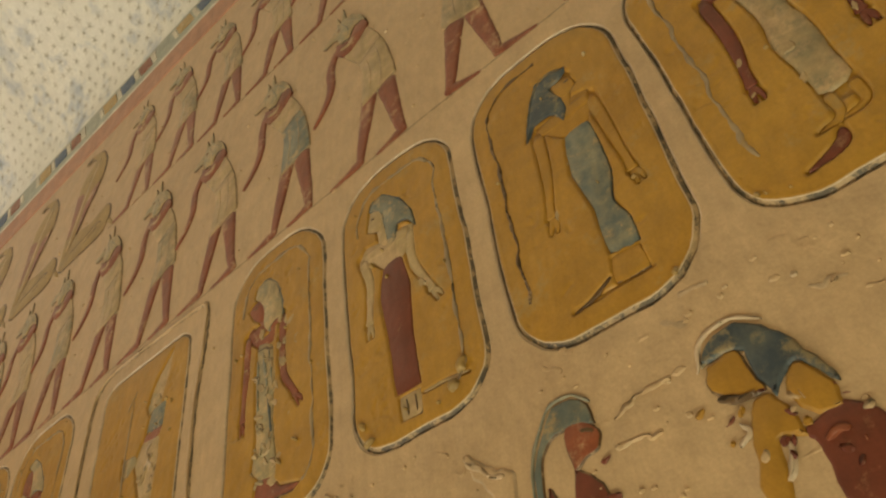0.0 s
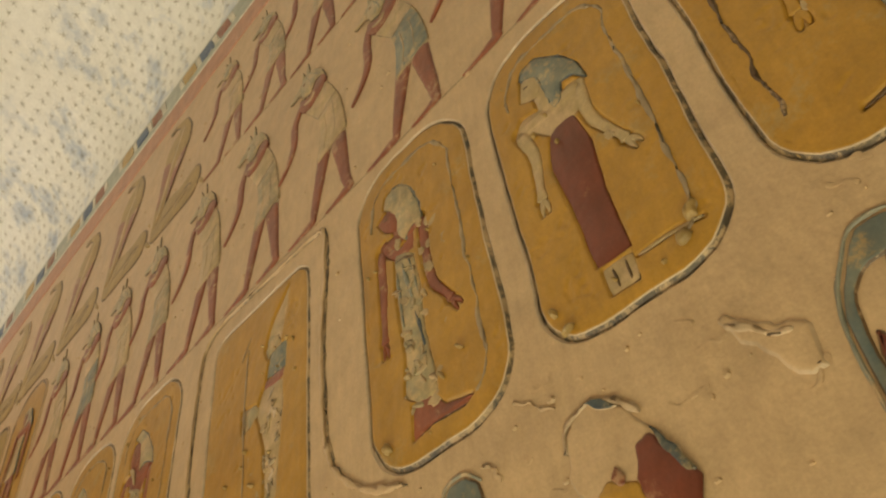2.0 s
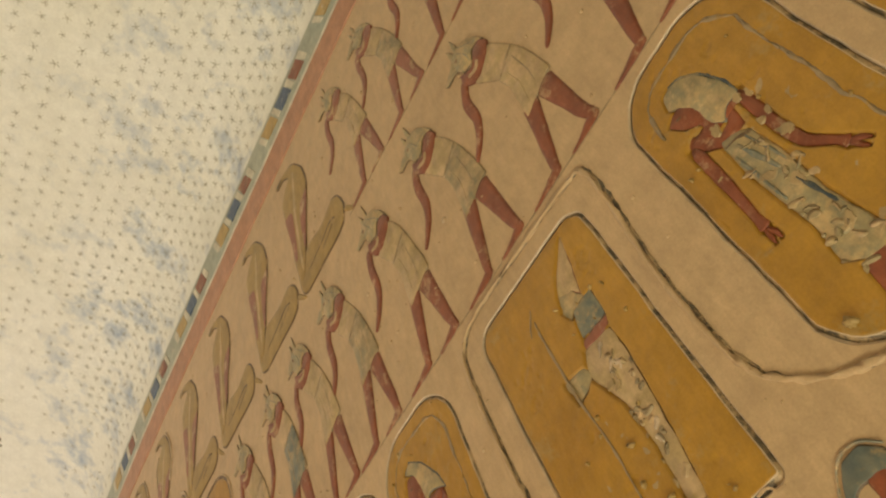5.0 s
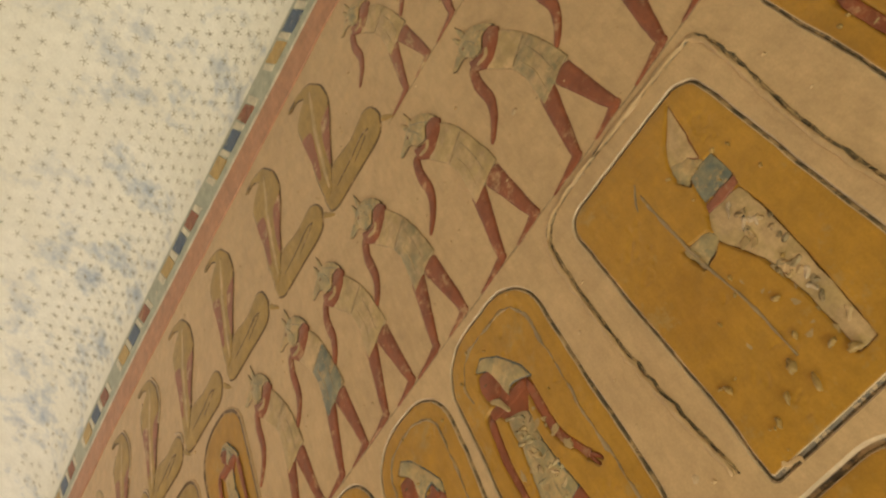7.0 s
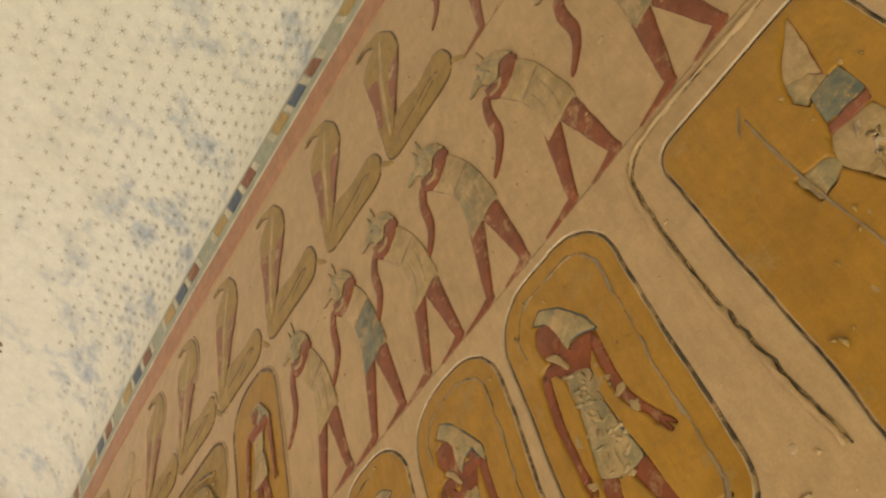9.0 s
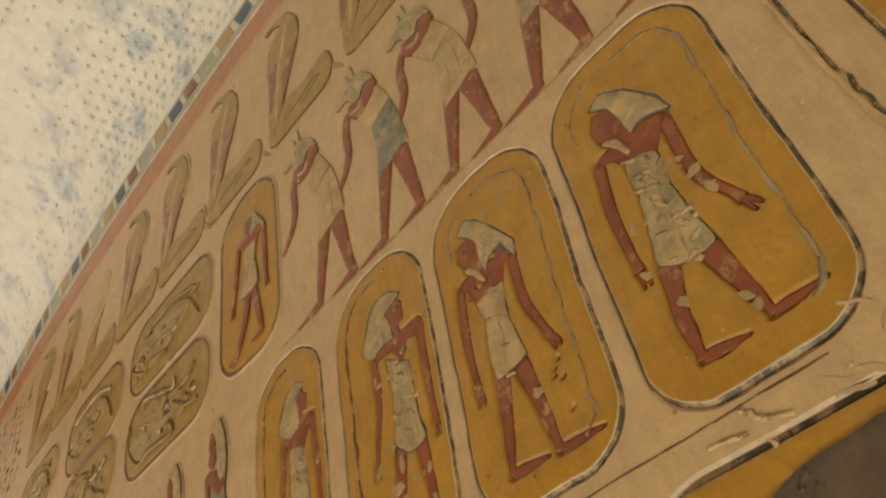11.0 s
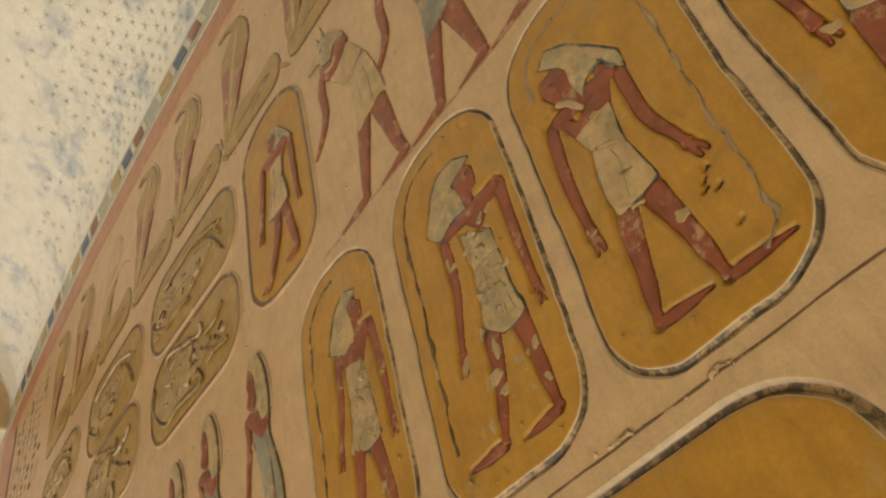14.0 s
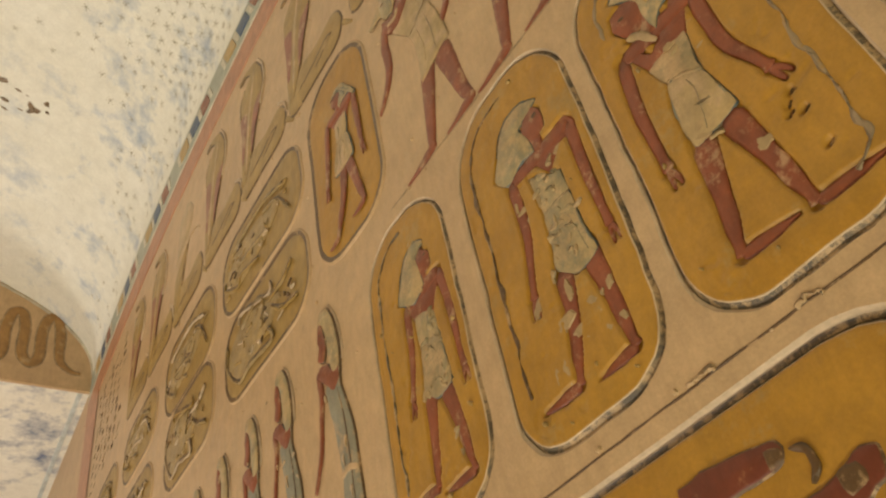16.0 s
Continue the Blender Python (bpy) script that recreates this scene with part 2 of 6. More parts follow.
def limb(bm, pts, mat=0, h=0.003, lift=0.0, wobble=0.0012, n=6, place=on_wall, grow=0.0, cap=True):
    """A low rounded relief along a centre line of (y, z, width), with uneven edges, laid on the wall."""
    line = smooth_line(pts, n)
    rows = []
    for i, (y, z, w) in enumerate(line):
        a, b = line[max(0, i - 1)], line[min(len(line) - 1, i + 1)]
        d = Vector((b[0] - a[0], b[1] - a[1]))
        d = d.normalized() if d.length > 1e-9 else Vector((1, 0))
        side = Vector((-d.y, d.x))
        half = max(0.0008, w / 2 + grow)
        if cap and i in (0, len(line) - 1):
            half *= 0.45
        row = []
        for s, up in PROFILE:
            j = wobble * noise.noise((y * 60 + s * 9, z * 60, 3.1 * s))
            q = Vector((y, z)) + side * (s * half + j)
            row.append(bm.verts.new(place(q.x, q.y, lift + h * up)))
        rows.append(row)
    for a, b in zip(rows, rows[1:]):
        for k in range(len(PROFILE) - 1):
            f = bm.faces.new((a[k], a[k + 1], b[k + 1], b[k]))
            f.material_index = mat
    if cap:
        for r in (rows[0], rows[-1]):
            bm.faces.new(r).material_index = mat


def patch(bm, pts, mat=0, edge=None, h=0.002, lift=0.0, rim=0.0016, jag=0.0012, n=4, place=on_wall, round_off=0.6):
    """A closed low relief of any outline (y, z), with a rounded, slightly uneven rim."""
    m = len(pts)
    ring = []
    for i in range(m):
        a, b, c, d = (Vector(pts[(i + k) % m][:2]) for k in (-1, 0, 1, 2))
        for j in range(n):
            t = j / n
            q = 0.5 * (2 * b + (c - a) * t + (2 * a - 5 * b + 4 * c - d) * t * t + (3 * b - a - 3 * c + d) * t ** 3)
            q = b.lerp(c, t).lerp(q, round_off)
            q += jag * Vector((noise.noise((q.x * 90, q.y * 90, 1.5)), noise.noise((q.x * 90, q.y * 90, 7.5))))
            ring.append(q)
    if sum(a.x * b.y - a.y * b.x for a, b in zip(ring, ring[1:] + ring[:1])) < 0:
        ring.reverse()
    k = len(ring)

    def room(i):
        """How far the outline may step inwards at this point before it meets itself."""
        q = ring[i]
        near = [(ring[j] - q).length for j in range(k) if min((i - j) % k, (j - i) % k) > 3]
        return 0.3 * min(near, default=1.0)

    wide = [room(i) for i in range(k)]

    def inset(dist):
        out = []
        for i, q in enumerate(ring):
            t = ring[(i + 1) % len(ring)] - ring[i - 1]
            t = t.normalized() if t.length > 1e-9 else Vector((1, 0))
            out.append(q + min(dist, wide[i] * dist / (2 * rim)) * Vector((-t.y, t.x)))
        return out

    flat = inset(rim * 2.0)
    rows = [[bm.verts.new(place(q.x, q.y, lift + up)) for q in line] for line, up in ((ring, 0.0), (inset(rim), 0.8 * h), (flat, h))]
    for r, (a, b) in enumerate(zip(rows, rows[1:])):
        for i in range(k):
            bm.faces.new((a[i], a[(i + 1) % k], b[(i + 1) % k], b[i])).material_index = edge if (edge is not None and r == 0) else mat
    for tri in tessellate_polygon([[Vector((q.x, q.y, 0.0)) for q in flat]]):
        a, b, c = (flat[i] for i in tri)
        turn = (b - a).cross(c - a)
        corner = [rows[-1][i] for i in (tri if turn > 0 else tri[::-1])]
        if abs(turn) > 1e-12 and not bm.faces.get(corner):
            bm.faces.new(corner).material_index = mat


def rounded(o, d=0.0, rag=0.0):
    """Outline of an oval inset by d, from the foot of its +y side round over the top. o: y0, y1, z0, z1, top radius, foot radius, lean."""
    y0, y1, z0, z1, rt, rb, lean = o
    y0, y1, z0, z1 = y0 + d, y1 - d, z0 + d, z1 - d
    rt, rb = max(0.004, rt - d), max(0.004, rb - d)
    pts = []

    def run(a, b, k):
        for i in range(k):
            pts.append((a[0] + (b[0] - a[0]) * i / k, a[1] + (b[1] - a[1]) * i / k))

    def arc(c, r, a0, a1, k=9):
        for i in range(k):
            t = radians(a0 + (a1 - a0) * i / k)
            pts.append((c[0] + r * math.cos(t), c[1] + r * math.sin(t)))

    run((y1, z0 + rb), (y1, z1 - rt), 14)
    arc((y1 - rt, z1 - rt), rt, 0, 90)
    run((y1 - rt, z1), (y0 + rt, z1), 5)
    arc((y0 + rt, z1 - rt), rt, 90, 180)
    run((y0, z1 - rt), (y0, z0 + rb), 14)
    arc((y0 + rb, z0 + rb), rb, 180, 270)
    run((y0 + rb, z0), (y1 - rb, z0), 5)
    arc((y1 - rb, z0 + rb), rb, 270, 360)
    zm = (z0 + z1) / 2
    out = []
    for y, z in pts:
        j = rag * noise.noise((y * 45, z * 45, 1.7)) + 2.0 * rag * noise.noise((y * 9, z * 9, 4.2))
        out.append((y + lean * (z - zm) + j, z + rag * noise.noise((y * 45, z * 45, 8.3))))
    return out


def loops(bm, rings, mats, close=True, fill=None):
    """Bridge rings of points; fill: material of the closing face."""
    rows = [[bm.verts.new(p) for p in r] for r in rings]
    n = len(rows[0])
    for k, (a, b) in enumerate(zip(rows, rows[1:])):
        for i in range(n if close else n - 1):
            bm.faces.new((a[i], a[(i + 1) % n], b[(i + 1) % n], b[i])).material_index = mats[k]
    if fill is not None:
        bm.faces.new(rows[-1]).material_index = fill
    return rows


# ---- the large structure ----
# ovals of the middle register: y0, y1, z0, z1, top radius, foot radius, lean
OVALS = {
    "first": (-1.721, -1.434, 1.938, 2.438, 0.09, 0.085, 0.09),
    "blue_dress": (-1.409, -1.156, 1.930, 2.433, 0.095, 0.085, 0.05),
    "red_dress": (-1.122, -0.879, 1.929, 2.437, 0.095, 0.075, 0.05),
    "lion_head": (-0.843, -0.592, 1.917, 2.455, 0.1, 0.085, 0.055),
    "crowned": (-0.471, -0.169, 1.897, 2.418, 0.045, 0.012, 0.05),
    "blue_wig": (-0.051, 0.211, 1.916, 2.455, 0.1, 0.08, 0.025),
    "broad_wig": (0.231, 0.475, 1.925, 2.452, 0.1, 0.08, 0.005),
    "turned_head": (0.497, 0.736, 1.932, 2.461, 0.105, 0.08, -0.005),
    "long_wig": (0.775, 0.996, 1.945, 2.451, 0.1, 0.08, 0.0),
}
LOW_OVALS = {
    "low_near": (-0.36, 0.262, 1.30, 1.872, 0.075, 0.1, 0.0),
    "low_far": (0.278, 0.90, 1.30, 1.887, 0.11, 0.1, 0.0),
}
FAR_END = 3.5
SPRING = 3.84


def build_east_wall():
    bm = bmesh.new()
    y0, y1, z0, z1 = -5.0, 1.05, 0.0, SPRING
    edges = []

    def ring(pts):
        vs = [bm.verts.new(on_wall(y, z)) for y, z in pts]
        for i in range(len(vs)):
            edges.append(bm.edges.new((vs[i], vs[(i + 1) % len(vs)])))

    ring([(y0, z0), (y1, z0), (y1, z1), (y0, z1)])
    for o in list(OVALS.values()) + list(LOW_OVALS.values()):
        ring(rounded(o, 0.0, 0.0021))
    bmesh.ops.triangle_fill(bm, edges=edges, use_beauty=True, normal=(-1, 0, 0))
    cuts = [y1 + (8.0 - y1) * i / 60 for i in range(61)]
    for a, b in zip(cuts, cuts[1:]):
        bm.faces.new([bm.verts.new(on_wall(y, z)) for y, z in ((a, z0), (b, z0), (b, z1), (a, z1))])
    ob = part("wall_east", bm, plaster, smooth=False)
    tagged(ob, "cream plastered tomb wall carved with painted reliefs", "wall", kind="structure")
    back = part("wall_east_core", box_bm((0.35, -5.0, 0.0), (0.6, 8.0, 5.0)), stone, smooth=False)
    tagged(back, "rough limestone behind the plaster", "wall", kind="structure")


def vault_point(s, y):
    """s: 0 at the east spring line, 1 at the west one."""
    a = 1.6
    edge = bend(y)
    ang = math.pi * s
    return Vector((edge - a + a * math.cos(ang), y, SPRING + 0.60 * math.sin(ang)))


def build_vault():
    bm = bmesh.new()
    ss = [i / 80 for i in range(81)]
    ys = [-5.0 + (FAR_END + 5.0) * i / 60 for i in range(61)]
    grid = [[bm.verts.new(vault_point(s, y)) for y in ys] for s in ss]
    for a, b in zip(grid, grid[1:]):
        for i in range(60):
            bm.faces.new((a[i], a[i + 1], b[i + 1], b[i]))
    tagged(part("ceiling", bm, vault_white), "whitewashed vaulted ceiling with faded blue stains", "ceiling", kind="structure")
    top = part("ceiling_rock", box_bm((-3.6, -5.0, 4.5), (0.35, 8.0, 4.7)), stone, smooth=False)
    tagged(top, "rock above the vault", "ceiling", kind="structure")


def build_shell():
    for name, a, b, m, text in (
        ("wall_west", (-3.5, -5.0, 0.0), (-3.18, 8.0, 4.5), plaster, "cream plastered corridor wall"),
        ("wall_south", (-3.5, -5.3, 0.0), (0.6, -5.0, 4.7), plaster, "plain plastered end wall"),
        ("wall_north", (-3.5, 8.0, 0.0), (0.6, 8.3, 4.7), plaster, "plain plastered far wall"),
        ("floor", (-3.5, -5.3, -0.2), (0.6, 8.3, 0.0), stone, "worn limestone corridor floor"),
        ("ceiling_far", (-3.18, FAR_END + 0.02, 3.755), (0.40, 8.0, 4.46), far_white, "flat whitewashed ceiling with patches of faded blue"),
    ):
        tagged(part(name, box_bm(a, b), m, smooth=False), text, name.split("_")[0], kind="structure")
    # lunette that closes the vault
    bm = bmesh.new()
    edge = bend(FAR_END)
    ring = [Vector((edge, FAR_END, 3.748)), Vector((edge - 3.2, FAR_END, 3.748))]
    ring += [vault_point(1 - i / 40, FAR_END) for i in range(41)]
    face = bm.faces.new([bm.verts.new(p) for p in ring])
    more = bmesh.ops.extrude_face_region(bm, geom=[face])
    for v in more["geom"]:
        if isinstance(v, bmesh.types.BMVert):
            v.co.y += 0.019
    tagged(part("wall_lunette", bm, plaster, smooth=False), "sandy plaster lunette closing the vault end", "wall", kind="structure")


build_east_wall()
build_vault()
build_shell()


# ---- border under the vault ----
def band(bm, y0, y1, za, zb, h, mat=0, ragged=0.0, step=0.1):
    n = max(2, int((y1 - y0) / step))
    rows = []
    for i in range(n + 1):
        y = y0 + (y1 - y0) * i / n
        j = ragged * noise.noise((y * 7, za, 0.3)) + ragged * 0.5 * noise.noise((y * 30, za, 5.3))
        rows.append([bm.verts.new(on_wall(y, z, q)) for z, q in ((za + j, 0.0), (za + j + 0.001, h), (zb - 0.001, h), (zb, 0.0))])
    for a, b in zip(rows, rows[1:]):
        for k in range(3):
            bm.faces.new((a[k], a[k + 1], b[k + 1], b[k])).material_index = mat


bm = bmesh.new()
band(bm, -5.0, FAR_END, 3.570, 3.690, 0.0030, ragged=0.006)
tagged(part("trim_salmon", bm, salmon, smooth=False), "faded salmon-red painted band along the wall top", "painted band", kind="structure")
bm = bmesh.new()
band(bm, -5.0, FAR_END, 3.693, 3.706, 0.0034, 0)
band(bm, -5.0, FAR_END, 3.708, 3.838, 0.0030, 1)
border = tagged(part("trim_border", bm, [white, teal], smooth=False), "painted border of a white line and grey teal", "painted band", kind="structure")

block_blue = shade("block_blue", (0.030, 0.070, 0.165), (0.06, 0.11, 0.21), worn=(0.6, 0.55, 0.43), worn_at=0.6, worn_scale=26.0)
block_yellow = shade("block_yellow", (0.52, 0.36, 0.13), (0.46, 0.30, 0.09), worn=(0.6, 0.53, 0.38), worn_at=0.6, worn_scale=26.0)
tint = {"red_block": red, "blue_block": block_blue, "yellow_block": block_yellow, "white_bar": white}
PITCH = 0.4335
block_mesh = {}
for k in range(-6, 8):
    at = 0.487 + PITCH * k
    for name, off, width in (("red_block", 0.012, 0.066), ("blue_block", 0.115, 0.074), ("yellow_block", 0.224, 0.080),
                             ("white_bar", 0.062, 0.024), ("white_bar", -0.036, 0.024), ("white_bar", 0.168, 0.022), ("white_bar", 0.278, 0.024)):
        y = at + off
        if y > FAR_END - 0.1:
            continue
        bm = bmesh.new()
        lean = 0.016
        lo, hi = (3.744, 3.814)
        pts = [(y - width / 2 - lean, lo), (y + width / 2 - lean, lo), (y + width / 2 + lean, hi), (y - width / 2 + lean, hi)]
        pts = [(a + random.uniform(-0.003, 0.003), b + random.uniform(-0.004, 0.004)) for a, b in pts]
        loops(bm, [[on_wall(a, b, 0.003) for a, b in pts], [on_wall(a, b, 0.0052) for a, b in pts]], [0], fill=0)
        part(name, bm, tint[name], border, smooth=False)


# ---- stars of the vault: beyond counting ----
def build_stars():
    rnd = random.Random(4)
    bm = bmesh.new()
    rows = 24
    girth = 0.0180
    for i in range(rows):
        s = 0.030 + girth * i
        for j in range(96):
            y = -1.3 + 0.0540 * j + (0.027 if i % 2 else 0) + rnd.uniform(-0.006, 0.006)
            if y > FAR_END - 0.12:
                continue
            fade = noise.noise((s * 9, y * 1.5, 7.7))
            bare = max(0.0, y - 1.75) * 0.62 + max(0.0, s - 0.09) * 3.2 * max(0.0, y - 0.9)
            if rnd.random() < bare + 0.25 * fade - 0.05:
                continue
            centre = vault_point(s, y + rnd.uniform(-0.004, 0.004))
            along = Vector((0, 1, 0))
            across = (vault_point(s + 0.002, y) - vault_point(s - 0.002, y)).normalized()
            normal = along.cross(across).normalized()
            if normal.z > 0:
                normal = -normal
            centre = centre + normal * 0.0025
            size = rnd.uniform(0.012, 0.018)
            turn = rnd.uniform(-0.25, 0.25)
            for a in range(5):
                ang = turn + math.tau * a / 5
                ang += rnd.uniform(-0.16, 0.16)
                d = along * math.cos(ang) + across * math.sin(ang)
                e = along * -math.sin(ang) + across * math.cos(ang)
                w = 0.0012
                bm.faces.new([bm.verts.new(centre + q) for q in (e * w * 0.7, d * size + e * w * 0.5, d * size - e * w * 0.5, -e * w * 0.7)])
    tagged(part("painted_stars", bm, star_paint, smooth=False), "rows of small dark painted stars on the vault", "painted stars", kind="stuff")


build_stars()


# ---- carved figures ----
def mirror(f, y0, z0, s):
    return lambda *p: [(y0 + f * s * a, z0 + s * b, s * w) for a, b, w in p]


def walker(y0, z0, s=1.0, kilt=cream, face=1, skin=red, ears=True, blue_top=False, label="", group="", seed=0):
    """A bowing animal-headed figure striding with one arm hanging forward."""
    r = random.Random(seed)
    k = mirror(face, y0, z0, s)
    v = lambda a: r.uniform(-a, a)
    bm = bmesh.new()
    arm = v(0.008)
    bow = v(0.006)
    stride = v(0.006)
    back_leg = k((-0.066, 0.176, 0.046), (-0.080, 0.100, 0.032), (-0.089, 0.048, 0.024), (-0.096 + stride, 0.012, 0.017))
    back_foot = k((-0.106 + stride, 0.013, 0.013), (-0.088, 0.010, 0.019), (-0.066, 0.005, 0.011), (-0.034, 0.000, 0.003))
    fore_leg = k((-0.028, 0.178, 0.041), (-0.012, 0.098, 0.030), (-0.002, 0.048, 0.023), (0.004, 0.012, 0.016))
    fore_foot = k((-0.006, 0.013, 0.012), (0.014, 0.010, 0.018), (0.042, 0.005, 0.010), (0.078, 0.000, 0.003))
    hang = k((0.060, 0.398, 0.022), (0.074 + arm, 0.350, 0.023), (0.073 + arm, 0.290, 0.022), (0.090 + arm, 0.248, 0.018), (0.122 + arm, 0.210, 0.010))
    for line, up in ((back_leg, 0.0), (back_foot, 0.0), (fore_leg, 0.0003), (fore_foot, 0.0003), (hang, 0.0004)):
        limb(bm, line, 4, 0.0008, up, grow=0.0012)
        limb(bm, line, 0, 0.0026, up)
    q = lambda *p: [(y0 + face * s * (a + bow * (b > 0.3)), z0 + s * b) for a, b in p]
    shape = lambda mat, edge, h, lift, *p: patch(bm, q(*p), mat, edge, h, lift, 0.0012, round_off=0.35)
    # body, then the kilt from the waist down with its belt and hem
    shape(5, 6, 0.0028, 0.0002, (-0.030, 0.390), (-0.056, 0.345), (-0.074, 0.290), (-0.050, 0.268), (-0.010, 0.262), (0.000, 0.292), (0.034, 0.350), (0.030, 0.386))
    shape(1, 6, 0.0034, 0.0003, (-0.062, 0.318), (-0.078, 0.276), (-0.090, 0.214), (-0.094, 0.176), (-0.070, 0.170), (-0.036, 0.158), (-0.008, 0.150), (-0.010, 0.200), (-0.012, 0.245), (-0.004, 0.284), (-0.032, 0.304))
    limb(bm, k((-0.064, 0.314, 0.003), (-0.034, 0.300, 0.005), (-0.006, 0.284, 0.003)), 6, 0.0010, 0.0032)
    limb(bm, k((-0.052, 0.290, 0.001), (-0.060, 0.236, 0.003), (-0.060, 0.184, 0.001)), 6, 0.0008, 0.0032)
    limb(bm, k((-0.026, 0.276, 0.001), (-0.034, 0.226, 0.0026), (-0.030, 0.176, 0.001)), 5, 0.0010, 0.0032)
    # red shoulder and breast under the wig
    shape(0, 4, 0.0030, 0.0012, (-0.037, 0.396), (-0.020, 0.372), (0.012, 0.352), (0.036, 0.354), (0.060, 0.384), (0.056, 0.414), (0.022, 0.394), (0.000, 0.424), (-0.024, 0.424))
    limb(bm, k((0.010, 0.392, 0.010), (0.022, 0.378, 0.012), (0.046, 0.384, 0.008)), 5, 0.0010, 0.0038)
    shape(3, 2, 0.0036, 0.0012, (0.033, 0.486), (0.004, 0.474), (-0.020, 0.444), (-0.034, 0.410), (-0.017, 0.424), (0.002, 0.426), (0.018, 0.402), (0.044, 0.408), (0.056, 0.436), (0.054, 0.474))
    shape(3, 2, 0.0028, 0.0010, (0.044, 0.478), (0.058, 0.472), (0.076, 0.460), (0.099, 0.444), (0.090, 0.434), (0.064, 0.436), (0.046, 0.424))
    limb(bm, k((0.046, 0.458, 0.004), (0.053, 0.455, 0.004)), 4, 0.0008, 0.0046)
    limb(bm, k((0.030, 0.476, 0.001), (0.004, 0.448, 0.0024), (-0.012, 0.428, 0.001)), 7, 0.0008, 0.0044)
    limb(bm, k((0.040, 0.470, 0.001), (0.024, 0.438, 0.0024), (0.022, 0.410, 0.001)), 7, 0.0008, 0.0044)
    if ears:
        shape(3, 2, 0.0022, 0.0006, (0.026, 0.482), (0.030, 0.508), (0.036, 0.530), (0.040, 0.504), (0.040, 0.482))
        shape(3, 2, 0.0022, 0.0006, (0.042, 0.482), (0.048, 0.502), (0.056, 0.516), (0.056, 0.494), (0.054, 0.474))
    ob = part("figure_relief", bm, [skin, kilt, umber, wig_paint, maroon, cream, faded_line, blue])
    return tagged(ob, label or "bowing animal-headed figure in a pale kilt, low painted relief", "wall relief", group)


LOWER = "bowing figures above the ovals"
UPPER = "small bowing figures in the top register"
for i, (y, m, text) in enumerate((
    (-0.925, cream, ""), (-0.695, blue, "bowing animal-headed figure in a faded blue kilt, low painted relief"), (-0.468, cream, ""),
    (-0.252, green, "bowing animal-headed figure in a grey-green kilt, low painted relief"), (-0.030, cream, ""),
    (0.192, green, "bowing animal-headed figure in a grey-green kilt, low painted relief"), (0.382, cream, ""),
    (0.566, blue, "bowing animal-headed figure in a faded blue kilt, low painted relief"), (0.760, cream, ""))):
    walker(y, 2.475, 1.0, m, label=text, group=LOWER, seed=i)
walker(-1.225, 2.475, 1.0, green, face=-1, ears=False, group=LOWER, seed=31)
walker(-1.46, 2.475, 1.0, cream, face=-1, ears=False, group=LOWER, seed=32)
for i in range(8):
    walker(-0.043 - 0.192 * i, 3.035, 0.93, (cream, green, green, cream)[i % 4], skin=pale_red if i < 2 else red, group=UPPER, seed=50 + i)


